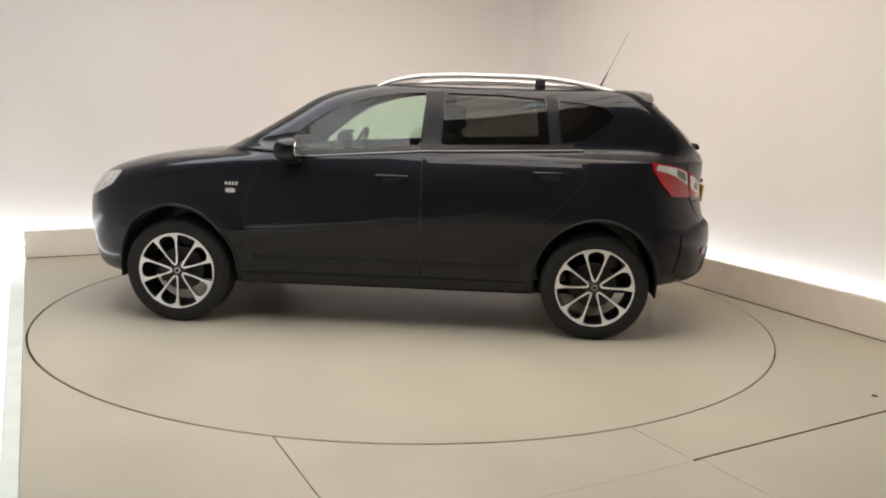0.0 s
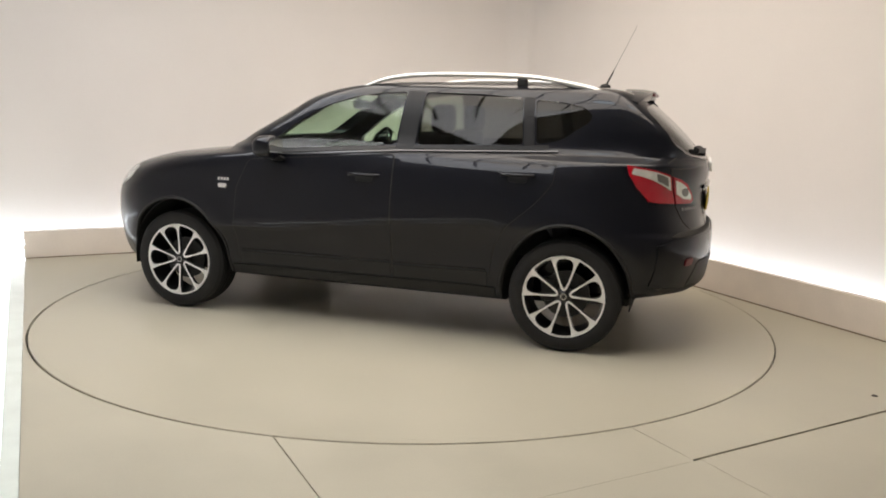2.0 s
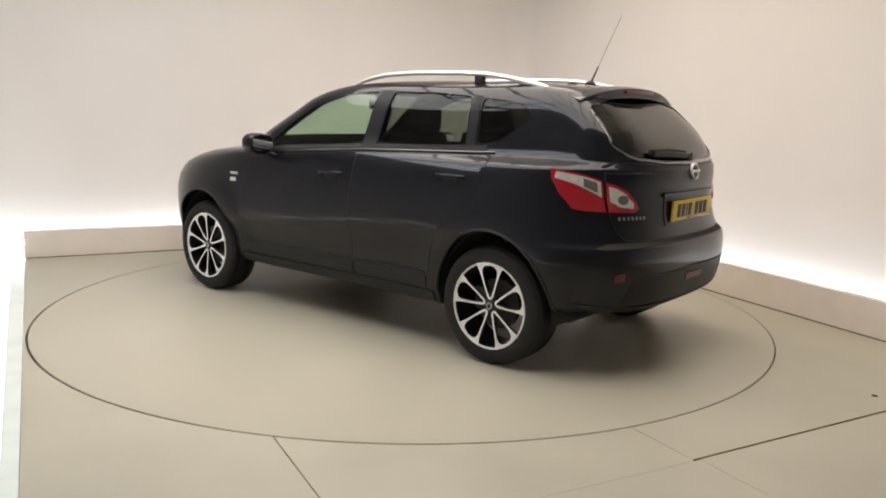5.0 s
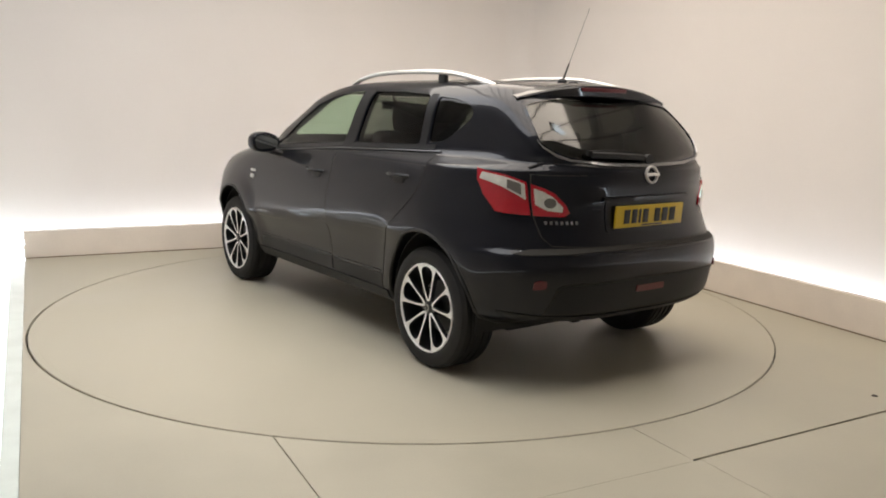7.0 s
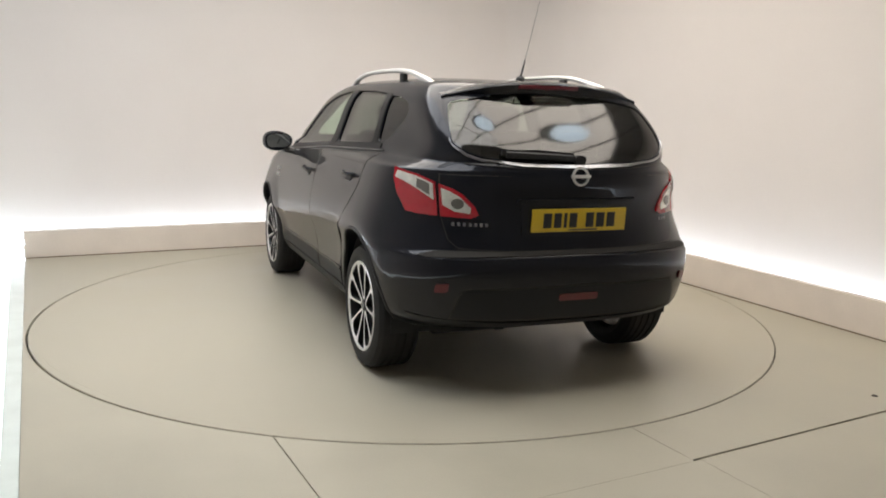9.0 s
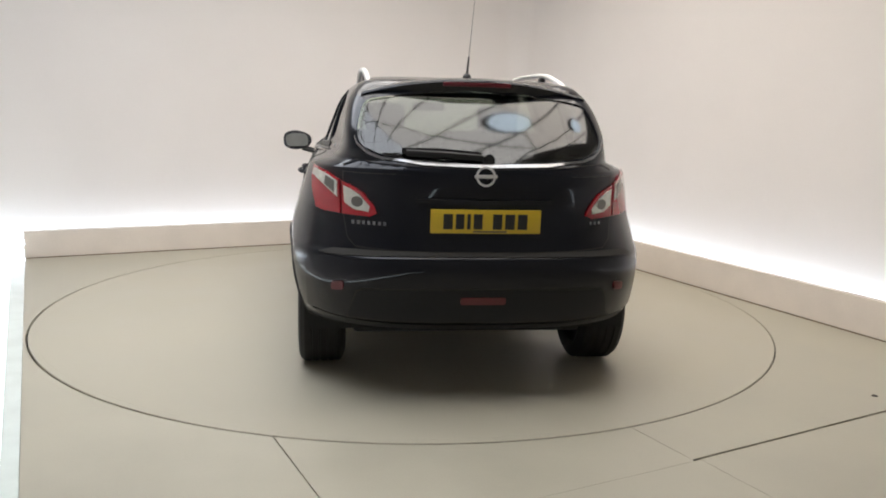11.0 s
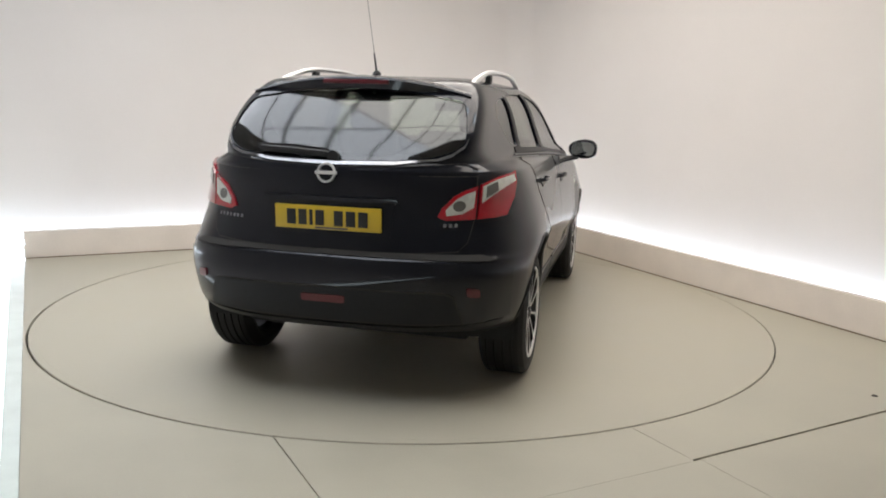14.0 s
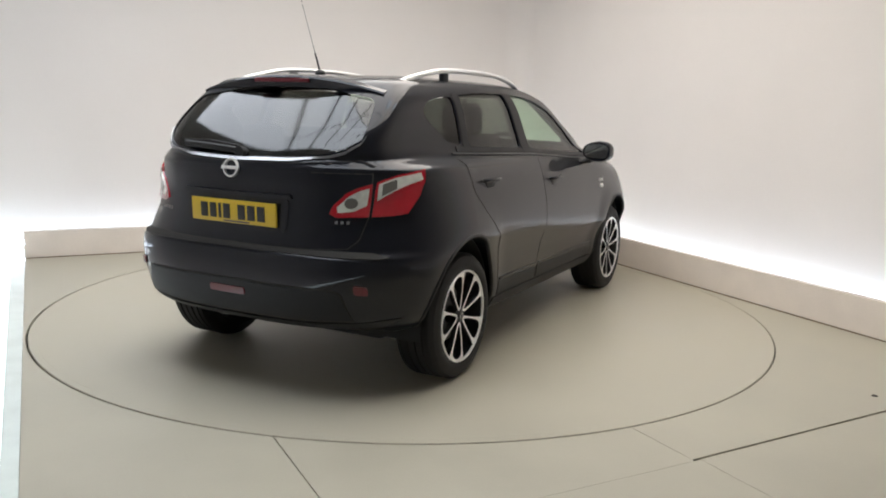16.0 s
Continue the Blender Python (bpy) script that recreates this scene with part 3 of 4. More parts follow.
def build_wheel(car, x, side, turn):
    """side 1: the car's left. Wheel > tyre, rim, petals, hub cap."""
    y0 = 0.884 * side
    m = Matrix.Translation((x + OFF_X, y0 + OFF_Y, WHEEL_Z)) @ Matrix.Rotation(0 if side > 0 else math.pi, 4, "Z") @ Matrix.Rotation(radians(turn), 4, "Y") @ Matrix.Diagonal((0.975, 1, 0.975, 1))

    def put(name, bm, mat, parent, label=""):
        for v in bm.verts:
            v.co = m @ v.co
        return part(name, bm, mat, parent, label)

    bm = bmesh.new()
    revolve(bm, [(0.02, -0.10), (0.145, -0.10), (0.145, -0.125), (0.02, -0.125)], 40)
    box(bm, (0.06, -0.15, -0.05), (0.15, -0.08, 0.09), 0.01)
    wheel = put("wheel", bm, M_DISCBR, car, "alloy wheel with silver petal spokes and black tyre")
    bm = bmesh.new()
    R = TYRE_R / 0.975
    prof = [(0.243, -0.022), (0.252, -0.010), (0.275, -0.002), (0.30, -0.004), (0.325, -0.014), (R - 0.004, -0.032)]
    y = -0.036
    for k in range(4):
        prof += [(R, y), (R, y - 0.030), (R - 0.007, y - 0.032), (R - 0.007, y - 0.040)]
        y -= 0.042
    prof += [(R, y), (R - 0.004, y - 0.018), (0.315, y - 0.034), (0.28, y - 0.046), (0.25, y - 0.034), (0.243, y - 0.026)]
    revolve(bm, prof, 64)
    put("tyre", bm, M_RUBBER, wheel, "black rubber tyre with ribbed tread")
    bm = bmesh.new()
    revolve(bm, [(0.252, -0.012), (0.246, -0.008), (0.240, -0.012), (0.236, -0.03), (0.222, -0.09), (0.222, -0.18), (0.246, -0.20), (0.246, -0.05)], 56)
    put("rim", bm, M_WDARK, wheel, "black wheel rim barrel")
    bm = bmesh.new()
    revolve(bm, [(0.250, -0.010), (0.247, -0.0045), (0.239, -0.007), (0.238, -0.016)], 64)
    put("rim_lip", bm, M_ALLOY, wheel, "machined silver rim edge")
    # five closed petals with flared feet at the rim
    for k in range(5):
        prof = [(0.036, 0.010, 0.000), (0.05, 0.0205, 0.006), (0.10, 0.0375, 0.0265), (0.15, 0.0545, 0.0425), (0.185, 0.0675, 0.0515), (0.210, 0.080, 0.0500), (0.238, 0.096, 0.030)]
        o = [(w, r) for r, w, i in prof] + [(-w, r) for r, w, i in reversed(prof)]
        inn = [(0.0, 0.046), (0.006, 0.052)] + [(i, r) for r, w, i in prof[2:6]] + [(0.034, 0.227), (0.0, 0.234), (-0.034, 0.227)] + [(-i, r) for r, w, i in reversed(prof[2:6])] + [(-0.006, 0.052)]
        # outer and inner outlines matched point for point
        def resample(poly, start, n=44):
            pts = [Vector(q) for q in poly[start:] + poly[:start]]
            seg = [(pts[(i + 1) % len(pts)] - pts[i]).length for i in range(len(pts))]
            tot, out = sum(seg), []
            for s in np.linspace(0, tot, n, endpoint=False):
                i = 0
                while s > seg[i]:
                    s -= seg[i]
                    i += 1
                out.append(pts[i].lerp(pts[(i + 1) % len(pts)], s / seg[i]))
            return out
        O = resample(o + [], 0)
        I = resample(inn, 0)
        rot = Matrix.Rotation(radians(72 * k), 4, "Y")
        def depth(r):
            return -0.010 - 0.020 * (1 - min(1, r / 0.24)) ** 1.5
        n = len(O)
        made = []
        for da, db in ((0.0, -0.002), (-0.0022, -0.026)):
            bm = bmesh.new()
            ring = []
            for d in (da, db):
                ring.append([bm.verts.new(rot @ Vector((q.x, depth(q.y) + d, q.y))) for q in O])
                ring.append([bm.verts.new(rot @ Vector((q.x, depth(q.y) + d, q.y))) for q in I])
            for i in range(n):
                j = (i + 1) % n
                bm.faces.new((ring[0][i], ring[0][j], ring[1][j], ring[1][i]))
                bm.faces.new((ring[2][j], ring[2][i], ring[3][i], ring[3][j]))
                bm.faces.new((ring[0][j], ring[0][i], ring[2][i], ring[2][j]))
                bm.faces.new((ring[1][i], ring[1][j], ring[3][j], ring[3][i]))
            made.append(bm)
        put("spoke_face", made[0], M_ALLOY, wheel, "machined silver spoke face")
        put("spoke", made[1], M_WDARK, wheel, "black painted petal spoke")
    bm = bmesh.new()
    revolve(bm, [(0.001, -0.018), (0.026, -0.019), (0.034, -0.026), (0.05, -0.034), (0.05, -0.09), (0.001, -0.09)], 32, None, False)
    put("hub_cap", bm, M_WDARK, wheel, "black centre cap")
    bm = bmesh.new()
    for k in range(5):
        a = radians(36 + 72 * k)
        revolve(bm, [(0.001, -0.030), (0.008, -0.030), (0.008, -0.05), (0.001, -0.05)], 8, Matrix.Translation((0.033 * math.sin(a), 0.0, 0.033 * math.cos(a))), False)
    revolve(bm, [(0.015, -0.0165), (0.019, -0.0165), (0.019, -0.02), (0.015, -0.02)], 24)
    put("wheel_nuts", bm, M_CHROME, wheel, "chrome nuts and ring")
    return wheel


def build_sides(car):
    for s in (1, -1):
        def add(name, bm, mat, label="", parent=car, sharp=35):
            return part(name, shift(bm), mat, parent, label, sharp)

        # doors: panels a hair proud of the shell, with a gap between them
        fd = [(2.165, 0.40), (2.175, 0.62), (2.165, 0.85), (2.085, 1.035), (1.09, 1.112), (1.086, 0.40)]
        rd = [(1.077, 0.40), (1.082, 1.1125), (0.115, 1.146), (0.085, 1.10), (0.10, 0.98), (0.20, 0.86), (0.36, 0.72), (0.43, 0.60), (0.46, 0.40)]
        for door in (fd, rd):
            add("door_gap", patch(grown(rounded(door, .03), .0035), s, 0.0014, 0.006), M_DARK, "dark gap round the door")
        front = add("front_door", patch(rounded(fd, .03), s, 0.0022, 0.010), M_PAINT, "navy painted front door panel")
        rear = add("rear_door", patch(rounded(rd, .03), s, 0.0022, 0.010), M_PAINT, "navy painted rear door panel")
        for door, x0, z0 in ((front, 1.27, 0.965), (rear, 0.305, 1.012)):
            # black patch on the door stands for the shade in the handle's cup
            bm = patch(rounded([(x0 - .058, z0 - .030), (x0 + .058, z0 - .030), (x0 + .058, z0 + .018), (x0 - .058, z0 + .018)], .025), s, 0.0065, 0.006)
            cup = add("handle_cup_shade", bm, M_GLOSS, "dark patch that paints the shade in the handle cup", door)
            y = side_y(x0, z0)
            bm = bmesh.new()
            path = [Vector((x0 + dx, s * (y + dy), z0 + 0.012 + dz)) for dx, dy, dz in ((-.10, .006, .0), (-.085, .026, .002), (-.03, .036, .003), (.03, .036, .003), (.085, .026, .002), (.10, .006, .0))]
            sweep(bm, path, oval(.008, .010))
            add("door_handle", bm, M_PAINT, "navy painted pull handle", door)
        # lower mouldings with a thin bright line
        for door, xa, xb in ((front, 2.15, 1.095), (rear, 1.067, 0.47)):
            bm = patch([(xa, 0.355), (xa, 0.425), (xb, 0.435), (xb, 0.355)], s, 0.005, 0.010, 0.1)
            add("moulding", bm, M_TRIM, "black plastic door moulding", door)
            bm = patch([(xa - .01, 0.437), (xa - .01, 0.447), (xb + .01, 0.454), (xb + .01, 0.444)], s, 0.008, 0.008, 0.2)
            add("bright_line", bm, M_PAINT, "", door)
        add("sill", patch([(2.22, 0.278), (2.22, 0.338), (0.42, 0.345), (0.42, 0.285)], s, 0.008, 0.02, 0.12), M_TRIM, "black plastic sill cover")
        # chrome belt line
        belt = [(1.97, 1.068), (1.97, 1.076), (1.10, 1.131), (0.10, 1.166), (0.10, 1.159), (1.10, 1.124)]
        add("belt_strip", patch(belt, s, 0.008, 0.008, 0.12), M_SATIN, "slim satin strip under the side windows")
        for door, seal in ((front, [(1.98, 1.081), (1.98, 1.104), (1.106, 1.160), (1.104, 1.137)]), (rear, [(0.985, 1.143), (0.98, 1.167), (0.31, 1.191), (0.235, 1.196), (0.16, 1.200), (0.16, 1.170)])):
            add("waist_seal", patch(seal, s, 0.005, 0.008, 0.12), M_GLOSS, "black rubber seal under the window", door)
        # glass
        pane("side_window", patch(rounded(FRONT_WIN, .03), s, -0.008, 0.004), M_GREEN, car, "clear green-tinted side window")
        pane("side_window", patch(rounded(REAR_WIN, .03), s, -0.008, 0.004), M_PRIVACY, car, "dark privacy side window")
        pane("quarter_window", patch(rounded(QUARTER_WIN, .03), s, -0.008, 0.004), M_QUARTER, car, "dark privacy quarter window")
        # black pillars between the windows
        add("pillar_trim", patch([(1.10, 1.135), (1.078, 1.497), (0.972, 1.497), (0.984, 1.14)], s, 0.003, 0.006), M_GLOSS, "gloss black pillar trim")
        add("pillar_trim", patch([(0.302, 1.175), (0.335, 1.478), (0.272, 1.472), (0.242, 1.185)], s, 0.003, 0.006), M_GLOSS, "gloss black pillar trim")
        # arch lips
        for x in (0.0, WHEEL_X):
            bm = bmesh.new()
            path = []
            for a in np.linspace(radians(-8), radians(188), 34):
                px, pz = x + (ARCH_A + .002) * math.cos(a), ARCH_Z + (ARCH_B + .002) * math.sin(a)
                path.append(Vector((px, s * (side_y(px, pz) - 0.004), pz)))
            sweep(bm, path, oval(.012, .010, 8))
            add("arch_lip", bm, M_TRIM, "black plastic wheel arch edge")
            bm = bmesh.new()
            revolve(bm, [(0.995, 0.0), (0.98, 0.0), (0.98, 0.26), (0.995, 0.26)], 40, Matrix.Translation((x, 0.57 if s > 0 else -0.83, ARCH_Z)) @ Matrix.Diagonal((ARCH_A, 1, ARCH_B, 1)))
            for v in list(bm.verts):
                if v.co.z < 0.27:
                    bm.verts.remove(v)
            add("arch_liner", bm, M_UNDER, "dark plastic wheel arch liner")
        # mirror
        bm = bmesh.new()
        bmesh.ops.create_uvsphere(bm, u_segments=28, v_segments=18, radius=1)
        for v in bm.verts:
            x, y, z = v.co
            k = lambda c, e: math.copysign(abs(c) ** e, c)
            px, py, pz = k(x, .8) * 0.092, k(y, .75) * 0.106, k(z, .75) * 0.072
            px = max(px, -0.048)
            pz *= 1 - 0.25 * (py / 0.106) * -1 if py < 0 else 1
            v.co = Vector((1.875 + px, s * (.968 + py), 1.128 + pz))
        mir = add("door_mirror", bm, M_PAINT, "navy painted door mirror")
        bm = bmesh.new()
        prism(bm, rounded([(.882, 1.088), (1.045, 1.080), (1.056, 1.158), (1.01, 1.182), (.895, 1.176)], .035), 1.821, 1.826, (1, 2, 0))
        if s < 0:
            mirror_y(bm)
        add("mirror_glass", bm, M_MIRROR, "mirror glass", mir)
        bm = bmesh.new()
        sweep(bm, [(1.87, s * .82, 1.045), (1.88, s * .87, 1.055), (1.875, s * .93, 1.07)], oval(.05, .02))
        add("mirror_arm", bm, M_TRIM, "black mirror foot", mir)
        # roof rail with foot and mount
        rp = [(1.47, 1.508), (1.40, 1.540), (1.28, 1.580), (1.08, 1.61), (.80, 1.619), (.55, 1.618), (.35, 1.611), (.22, 1.598), (.08, 1.572), (-.04, 1.546), (-.14, 1.512)]
        zf, bm = curve(sorted(rp)), bmesh.new()
        xs = np.linspace(1.47, -.14, 36)
        path = [Vector((x, s * (0.535 - 0.012 * abs(x - .7)), zf(x) - 0.012)) for x in xs]
        sc = [(1, 0.55 + 0.45 * min(1, (1.47 - x) / .25) + (0.5 * max(0, (.15 - x) / .3))) for x in xs]
        sweep(bm, path, oval(.017, .014, 12), True, sc)
        rail = add("roof_rail", bm, M_RAIL, "satin silver roof rail")
        for x, l in ((.375, .032),):
            bm = bmesh.new()
            box(bm, (x - l, s * .523 - .014, 1.53), (x + l, s * .523 + .016, zf(x) - .024), 0.006)
            add("rail_mount", bm, M_TRIM, "black rail mount", rail)
        # front wing badge (plain shapes) and side repeater line
        b = add("wing_badge", patch(rounded([(2.24, .845), (2.30, .845), (2.30, .872), (2.24, .872)], .013), s, 0.006, 0.006), M_RAIL, "small silver badge on the wing")
        for i in range(4):
            add("badge_bar", patch([(2.225 + .022 * i, .893), (2.239 + .022 * i, .893), (2.239 + .022 * i, .911), (2.225 + .022 * i, .911)], s, 0.004, 0.004), M_RAIL, "", b)
        # headlamp
        add("headlamp", patch(rounded([(3.25, .775), (3.30, .82), (3.21, .915), (3.02, .950), (3.07, .86)], .03), s, 0.005, 0.01, 0.05), M_HEAD, "clear headlamp lens")
        # tail lamps: the part on the wing and the part on the tailgate
        sg = lambda pts: [(s * a, z) for a, z in pts]
        lamp = add("tail_lamp", patch(sg([(.790, 1.104), (.800, 1.05), (.798, .985), (.778, .905), (.74, .897), (.665, .893), (.668, 1.00), (.672, 1.052), (.73, 1.085)]), "tail", 0.012, 0.02, 0.03), M_RED, "red tail lamp with clear band")
        add("clear_band", patch(sg([(.783, 1.092), (.793, 1.058), (.745, 1.025), (.676, .968), (.678, 1.043), (.73, 1.074)]), "tail", 0.016, 0.006, 0.03), M_CLEAR, "clear lens band", lamp)
        add("lamp_bulb", patch(sg([(.728, 1.062), (.733, 1.022), (.690, .990), (.690, 1.042)]), "tail", 0.019, 0.004, 0.03), M_SMOKE, "smoked lamp bowl", lamp)
        inner = add("tailgate_lamp", patch(sg([(.658, 1.045), (.655, .892), (.53, .888), (.498, .905), (.515, .945), (.565, 1.002), (.605, 1.025)]), "tail", 0.012, 0.02, 0.04), M_RED, "red-rimmed clear tailgate lamp")
        add("clear_lens", patch(sg([(.648, 1.025), (.643, .945), (.60, .918), (.535, .910), (.53, .935), (.575, .988), (.615, 1.013)]), "tail", 0.016, 0.006, 0.03), M_CLEAR, "clear reversing lens", inner)
        yb, zb = s * .585, .955
        add("lamp_bulb", patch([(yb + .026 * math.cos(a), zb + .026 * math.sin(a)) for a in np.linspace(0, 2 * math.pi, 16, endpoint=False)], "tail", 0.019, 0.004, 0.03), M_SMOKE, "smoked lamp bowl", inner)
        # bumper reflector
        add("reflector", patch(rounded(sg([(.705, .545), (.703, .585), (.650, .59), (.652, .55)]), .012), "tail", 0.015, 0.012, 0.03), M_DRED, "red bumper reflector")


def build_tail(car):
    def add(name, bm, mat, label="", parent=car, sharp=35):
        return part(name, shift(bm), mat, parent, label, sharp)

    gate = [(.652, .89), (.635, .79), (.60, .752), (.40, .741), (0, .738)]
    gate = gate + [(-y, z) for y, z in gate[-2::-1]]
    top = [(-.655, 1.06), (-.655, 1.12), (-.60, 1.145), (-.30, 1.125), (0, 1.118)]
    gate = gate + top + [(-y, z) for y, z in top[-2::-1]]
    add("tailgate_gap", patch(grown(gate, .005), "tail", 0.0018, 0.006), M_DARK, "dark gap round the tailgate")
    tg = add("tailgate", patch(gate, "tail", 0.003, 0.012), M_PAINT, "navy painted tailgate panel")
    pane("rear_window", patch(rounded(TAIL_WIN, .06), "tail", -0.006, 0.004), M_REARGL, car, "dark tinted rear window")
    # lip under the glass: the ceiling light it catches is put in as pale metal
    lo = [(.603, 1.262), (.592, 1.228), (.545, 1.190), (.48, 1.168), (.30, 1.147), (0, 1.139)]
    lo = lo + [(-y, z) for y, z in lo[-2::-1]]
    band = lo + [(y, z - 0.013) for y, z in lo[::-1]]
    add("window_lip_glint", patch(band, "tail", 0.007, 0.008, 0.04), M_GLINT_LETTERS, "painted lip under the rear window, its highlight put in as pale metal")
    # number plate in a shallow recess frame
    pl = [(-.30, .80), (.30, .80), (.31, .965), (-.31, .965)]
    add("plate_recess", patch(rounded(pl, .03), "tail", 0.007, 0.006), M_PAINT, "", tg)
    bm = bmesh.new()
    box(bm, (-.006, -.26, -.0555), (.006, .26, .0555), 0.002)
    m = Matrix.Translation((-.750, 0.0, .883)) @ Matrix.Rotation(radians(-3), 4, "Y")
    for v in bm.verts:
        v.co = m @ v.co
    plate = add("number_plate", bm, M_YELLOW, "yellow rear number plate")
    x = .205
    for i, wdt in enumerate((.052, .048, .024, .050, 0, .052, .054, .054)):
        if wdt:
            bm = bmesh.new()
            box(bm, (-.0085, x - wdt + .004, -.036), (-.005, x - .004, .036), 0.001)
            for v in bm.verts:
                v.co = m @ v.co
            add("plate_bar", bm, M_INK, "", plate)
            x -= wdt + .006
        else:
            x -= .035
    bm = bmesh.new()
    box(bm, (-.0078, -.10, -.051), (-.005, .06, -.043), 0.0005)
    for v in bm.verts:
        v.co = m @ v.co
    add("plate_bar", bm, M_SMOKE, "", plate)
    # grip bar above the plate
    add("tailgate_grip", patch([(-.33, .965), (.33, .965), (.32, .985), (-.32, .985)], "tail", 0.02, 0.02), M_PAINT, "painted grip above the plate", tg)
    # round badge: a plain ring and bar
    bm = bmesh.new()
    bx, bz = tail_x(0, 1.09) - 0.008, 1.092
    mb = Matrix.Translation((bx, 0.008, bz)) @ Matrix.Rotation(radians(90), 4, "Z") @ Matrix.Rotation(radians(8), 4, "X")
    revolve(bm, [(0.037, -0.006), (0.045, -0.006), (0.047, 0.0), (0.045, 0.008), (0.037, 0.008)], 36, mb)
    box(bm, (-.052, -0.002, -.008), (.052, 0.012, .008), 0.002, mb)
    add("badge", bm, M_RAIL, "round chrome badge, ring and bar", tg)
    # lettering as plain bars
    for i in range(7):
        y = .615 - i * .024
        add("letter_bar", patch([(y, .850), (y - .013, .850), (y - .013, .867), (y, .867)], "tail", 0.007, 0.003), M_GLINT_LETTERS, "", tg)
    for i in range(3):
        y = -.525 - i * .024
        add("letter_bar", patch([(y, .858), (y - .013, .858), (y - .013, .873), (y, .873)], "tail", 0.007, 0.003), M_GLINT_LETTERS, "", tg)
    # bumper bar, lower insert with the fog lamp, black skirt
    def both(pts):
        return pts + [(-y, z) for y, z in pts[-2::-1]]

    lip = both([(.835, .665), (.76, .696), (.4, .703), (0, .704)])
    bumper = add("bumper", patch(lip + both([(-.82, .43), (-.645, .408), (0, .404)]), "tail", 0.006, 0.014, 0.03), M_PAINT, "navy painted bumper bar")
    insert = both([(.590, .546), (.56, .559), (0, .566)]) + both([(-.632, .420), (-.4, .414), (0, .412)])
    add("insert_groove", patch(grown(insert, .009), "tail", 0.0075, 0.010, 0.03), M_DARK, "dark groove round the bumper insert", bumper)
    add("bumper_gap", patch(both([(.77, .712), (.70, .734), (.58, .737), (0, .736)]) + both([(-.74, .707), (-.4, .715), (0, .716)]), "tail", 0.0055, 0.008), M_DARK, "dark gap between tailgate and bumper", bumper)
    add("bumper_insert", patch(insert, "tail", 0.0095, 0.010, 0.03), M_BUMPER, "dark lower bumper insert", bumper)
    add("bumper_skirt", patch(both([(.80, .420), (.642, .403), (.4, .393), (0, .391)]) + both([(-.72, .372), (-.4, .362), (0, .36)]), "tail", 0.004, 0.014), M_TRIM, "black plastic bumper skirt", bumper)
    add("fog_lamp", patch(rounded([(.115, .497), (.115, .532), (-.10, .532), (-.10, .497)], .012), "tail", 0.014, 0.012), M_DRED, "dark red rear fog lamp", bumper)
    # tow eye and bracket under the bumper
    bm = bmesh.new()
    box(bm, (-.60, .30, .315), (-.54, .36, .39), .01)
    add("tow_eye", bm, M_UNDER, "dark tow eye under the bumper", bumper)
    # spoiler
    bm = bmesh.new()
    rows = []
    for y in np.linspace(-.570, .570, 27):
        k = (abs(y) / .570) ** 2.2
        tip = Vector((-.388 + .060 * k, y, 1.530 - .075 * k))
        root = Vector((-.22, y * .97, 1.552 - .075 * k))
        mid = root.lerp(tip, .55) + Vector((0, 0, .010))
        rows.append([bm.verts.new(q) for q in (root, mid, tip + Vector((.006, 0, .008)), tip, tip + Vector((.014, 0, -.046 + .030 * k)), root.lerp(tip, .5) + Vector((0, 0, -.050 + .018 * k)), root + Vector((0, 0, -.035 + .02 * k)))])
    n = len(rows[0])
    for p, q in zip(rows, rows[1:]):
        for j in range(n):
            bm.faces.new((p[j], p[(j + 1) % n], q[(j + 1) % n], q[j]))
    bm.faces.new(rows[0])
    bm.faces.new(rows[-1][::-1])
    sp = add("spoiler", bm, M_PAINT, "navy painted roof spoiler")
    bm = bmesh.new()
    box(bm, (-.393, -.17, 1.505), (-.376, .17, 1.525), 0.003)
    add("brake_light", bm, M_DRED, "dark red high brake light", sp)
    # wiper
    bm = bmesh.new()
    px = lambda y, z, d=.02: Vector((tail_x(y, z) - d, y, z))
    sweep(bm, [px(.0, 1.165, .012), px(.03, 1.175, .03), px(.20, 1.185, .03), px(.37, 1.19, .018)], oval(.012, .016, 8))
    sweep(bm, [px(.02, 1.185, .02), px(.20, 1.20, .02), px(.39, 1.198, .014)], [(-.008, -.012), (.008, -.012), (.008, .014), (-.008, .014)])
    revolve(bm, [(.001, -.02), (.022, -.02), (.028, .0), (.028, .02), (.001, .02)], 16, Matrix.Translation(px(-.01, 1.165, .014)) @ Matrix.Rotation(radians(90), 4, "Z"), False)
    add("rear_wiper", bm, M_TRIM, "black rear wiper arm and blade")
    # aerial
    bm = bmesh.new()
    bmesh.ops.create_uvsphere(bm, u_segments=16, v_segments=8, radius=1)
    for v in bm.verts:
        v.co = Vector((-.06 + v.co.x * .035, v.co.y * .022, 1.562 + max(-.2, v.co.z) * .022))
    base = add("aerial", bm, M_TRIM, "thin black roof aerial on a rubber foot")
    bm = bmesh.new()
    d = Vector((-.155, 0, .335)).normalized()
    o = Vector((-.065, 0, 1.575))
    sweep(bm, [o, o + d * .10], oval(.006, .006, 8), True, [(1, 1), (.7, .7)])
    sweep(bm, [o + d * .10, o + d * .42], oval(.0014, .0014, 6), True, [(1, 1), (.7, .7)])
    add("aerial_rod", bm, M_TRIM, "", base)
    # underside: floor pan, silencer, tail pipe
    bm = bmesh.new()
    box(bm, (.45, -.66, .235), (2.2, .66, .285), .02)
    box(bm, (-.36, -.6, .245), (3.1, .6, .30), .02)
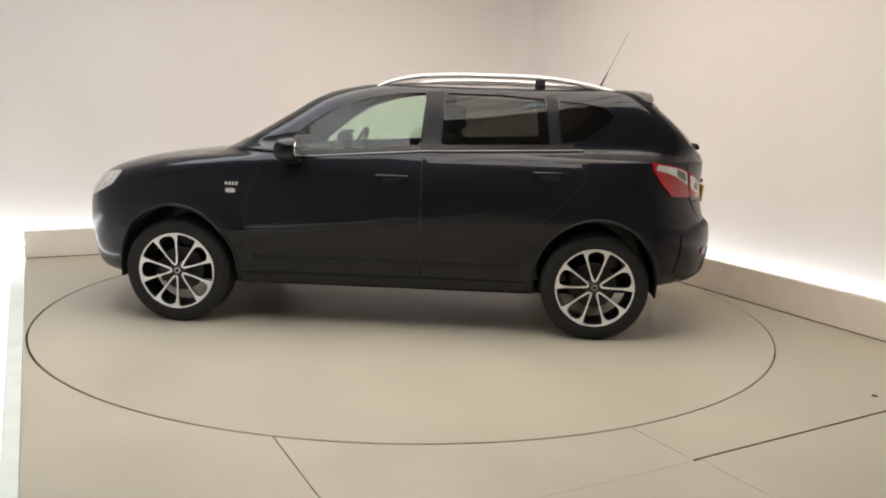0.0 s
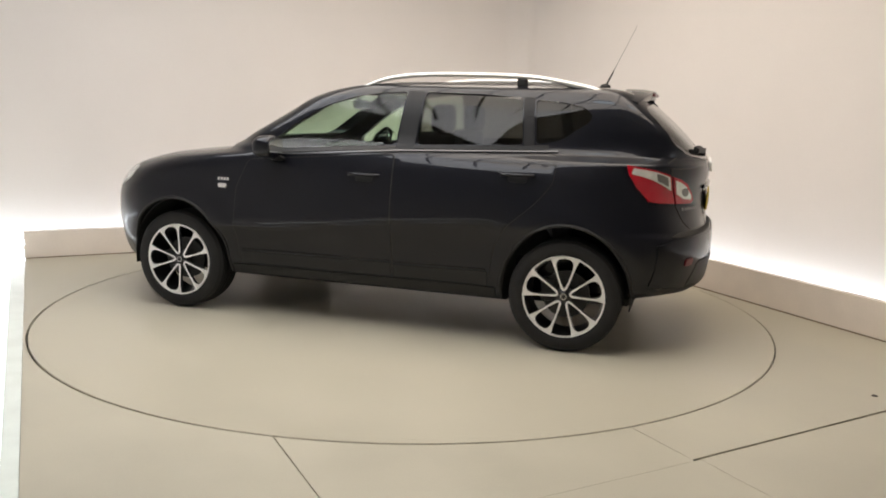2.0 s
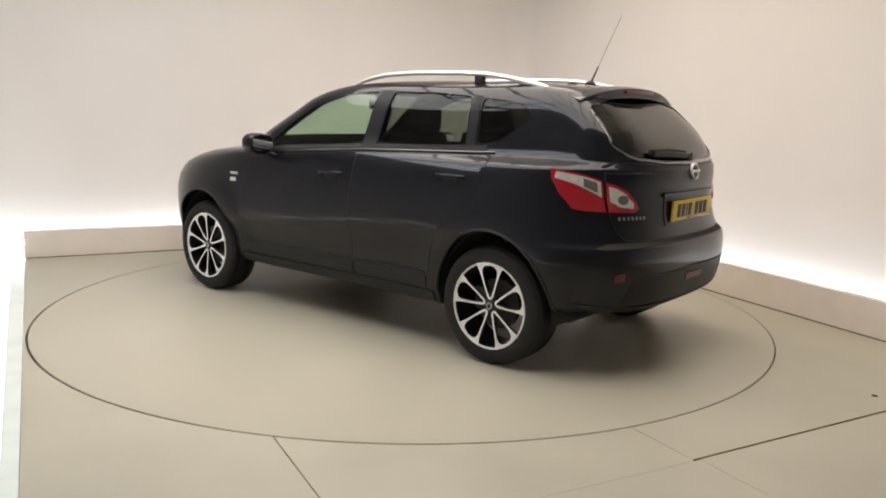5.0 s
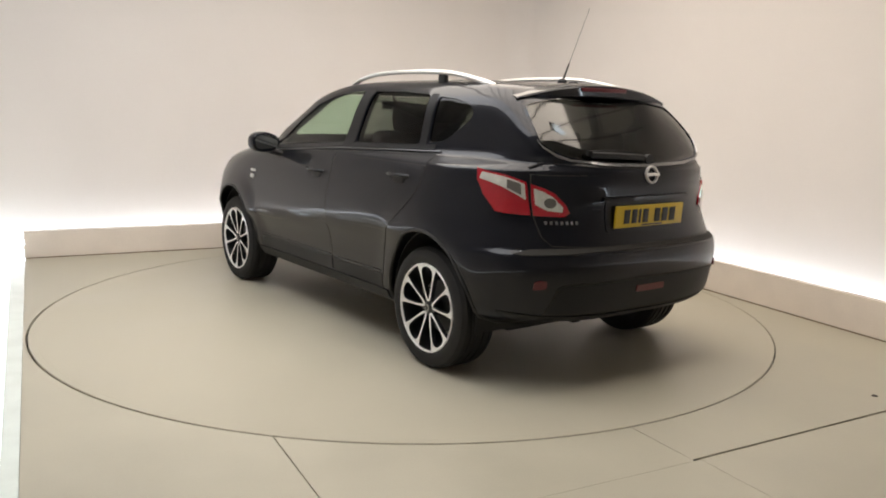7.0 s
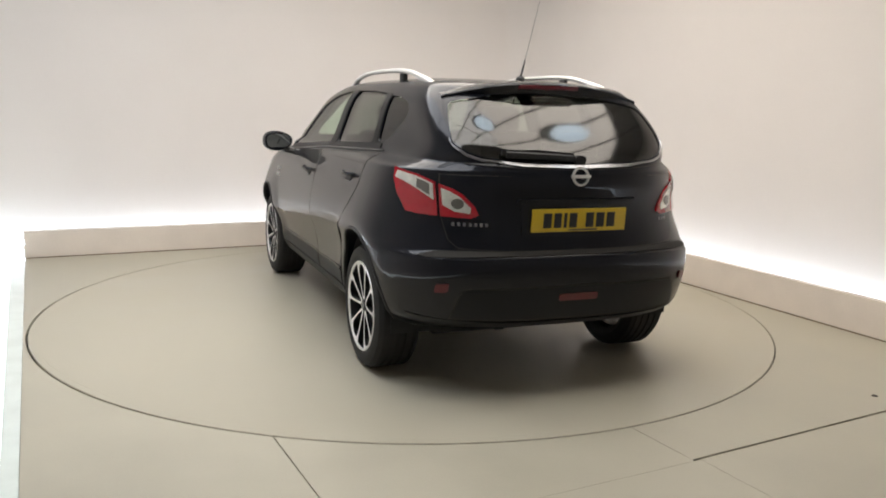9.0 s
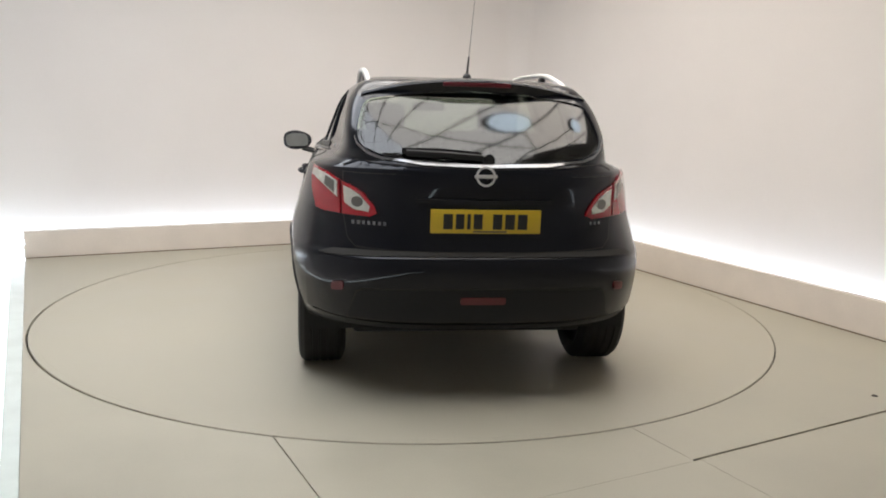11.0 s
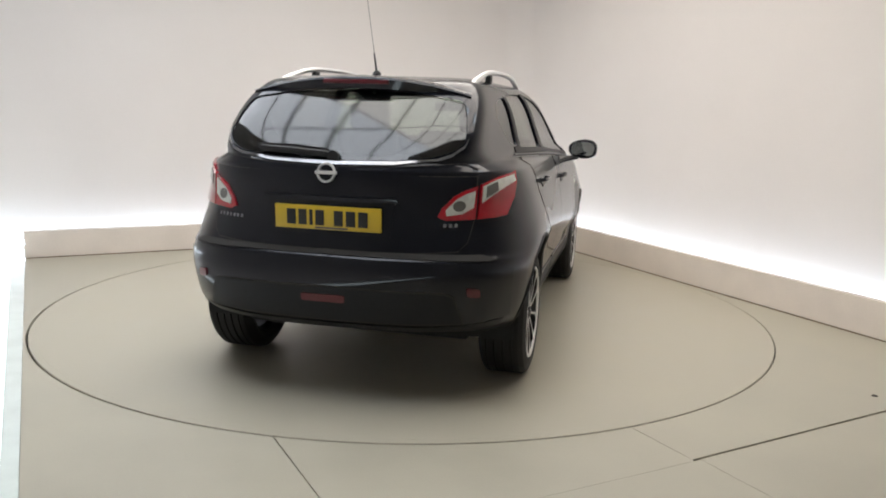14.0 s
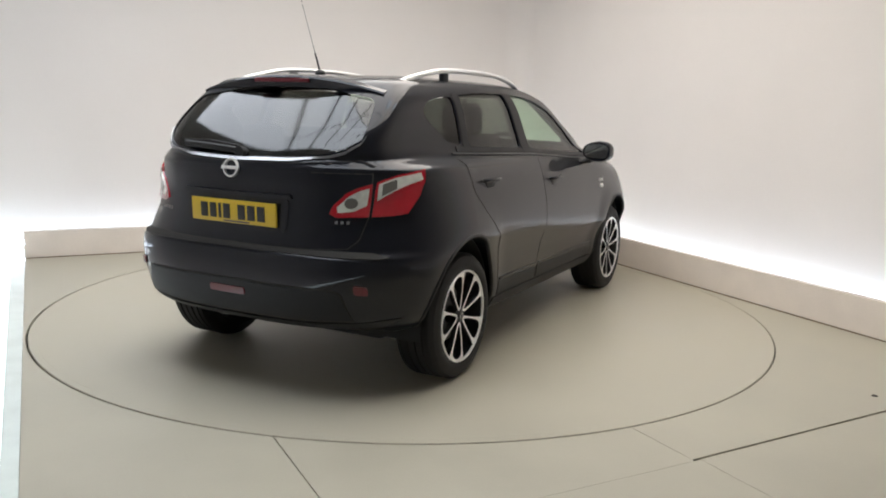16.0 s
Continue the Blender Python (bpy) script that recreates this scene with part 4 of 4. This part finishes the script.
    # unseen low box, added to keep light off the floor below the car
    box(bm, (.0, -.45, .19), (2.9, .45, .27), .02)
    pan = add("floor_pan", bm, M_UNDER, "dark underside panels with an unseen low box added to deepen the shade")
    bm = bmesh.new()
    sweep(bm, [(-.38, -.38, .345), (-.38, .05, .345)], oval(.10, .07, 14))
    add("silencer", bm, M_UNDER, "dull dark silencer", pan)
    for x in (0, WHEEL_X):
        bm = bmesh.new()
        sweep(bm, [(x, -.70, .33), (x, .70, .33)], oval(.05, .05, 10))
        add("axle", bm, M_UNDER, "", pan)


def build_cabin(car):
    def add(name, bm, mat, label="", parent=car, sharp=35):
        return part(name, shift(bm), mat, parent, label, sharp)

    def cushion(bm, lo, hi, m=None, bevel=.05):
        r = bmesh.ops.create_cube(bm, size=1.0)
        vs = r["verts"]
        for v in vs:
            v.co = Vector([lo[i] + (v.co[i] + 0.5) * (hi[i] - lo[i]) for i in range(3)])
        es = list({e for v in vs for e in v.link_edges})
        vs = bmesh.ops.bevel(bm, geom=es, offset=bevel, segments=3, affect="EDGES", profile=0.5)["verts"]
        if m is not None:
            for v in vs:
                v.co = m @ v.co

    for y in (.37, -.37):
        bm = bmesh.new()
        cushion(bm, (1.15, y - .25, .50), (1.68, y + .25, .66))
        cushion(bm, (-.07, -.24, 0), (.07, .24, .66), Matrix.Translation((1.12, y, .60)) @ Matrix.Rotation(radians(-14), 4, "Y"))
        seat = add("front_seat", bm, M_SEAT, "black cloth front seat")
        bm = bmesh.new()
        cushion(bm, (.87, y - .13, 1.24), (.98, y + .13, 1.42), None, .045)
        for d in (-.06, .06):
            sweep(bm, [(.945, y + d, 1.15), (.93, y + d, 1.27)], oval(.007, .007, 8))
        add("headrest", bm, M_SEAT, "black headrest", seat)
    bm = bmesh.new()
    cushion(bm, (.15, -.60, .50), (.62, .60, .68))
    cushion(bm, (-.06, -.60, 0), (.06, .60, .55), Matrix.Translation((.10, 0, .62)) @ Matrix.Rotation(radians(-18), 4, "Y"))
    bench = add("rear_seat", bm, M_SEAT, "black cloth rear bench")
    for y in (.37, 0, -.37):
        bm = bmesh.new()
        cushion(bm, (-.13, y - .13, 1.13), (-.04, y + .13, 1.28), None, .04)
        add("headrest", bm, M_SEAT, "black rear headrest", bench)
    bm = bmesh.new()
    cushion(bm, (1.88, -.68, .80), (2.28, .68, 1.07), None, .06)
    cushion(bm, (1.84, -.60, 1.02), (2.05, -.14, 1.115), None, .035)
    dash = add("dashboard", bm, M_CABIN, "dark grey plastic dashboard")
    bm = bmesh.new()
    ms = Matrix.Translation((1.70, -.37, 1.06)) @ Matrix.Rotation(radians(90), 4, "Z") @ Matrix.Rotation(radians(-24), 4, "X")
    revolve(bm, [(.186 + .014 * math.cos(a), .014 * math.sin(a)) for a in np.linspace(0, 2 * math.pi, 8, endpoint=False)], 40, ms)
    box(bm, (-.18, -.012, -.02), (.18, .012, .02), .005, ms)
    box(bm, (-.02, -.012, -.18), (.02, .012, 0), .005, ms)
    box(bm, (-.07, -.03, -.06), (.07, .02, .06), .02, ms)
    add("steering_wheel", bm, M_CABIN, "black steering wheel", dash)
    bm = bmesh.new()
    cushion(bm, (1.66, -.12, 1.375), (1.69, .12, 1.435), None, .012)
    sweep(bm, [(1.68, 0, 1.42), (1.73, 0, 1.49)], oval(.012, .012, 8))
    add("interior_mirror", bm, M_CABIN, "black interior mirror")
    # parcel shelf and windscreen
    bm = bmesh.new()
    box(bm, (-.60, -.56, 1.03), (-.08, .56, 1.05), .006)
    add("parcel_shelf", bm, M_CABIN, "dark parcel shelf")
    pane("windscreen", patch(rounded(SCREEN, .03), "nose", -0.006, 0.004), M_GREEN, car, "clear green-tinted windscreen")


def build_car():
    car = tagged(new("car"), "dark navy five-door family car with silver roof rails on the turntable", "car")
    build_body(car)
    for x, s, turn in ((0.0, 1, 0), (0.0, -1, 20), (WHEEL_X, 1, 18), (WHEEL_X, -1, 10)):
        build_wheel(car, x, s, turn)
    build_sides(car)
    build_tail(car)
    build_cabin(car)
    return car


build_studio()
build_lights()
turntable = build_turntable()
car = build_car()


def motions():
    rows = [(t, pose(0, 0, 0, 0, 0, TURN_0 + TURN_RATE * t)) for t in np.linspace(0, 16, 33)]
    walk(turntable, rows)
    walk(car, rows)


motions()
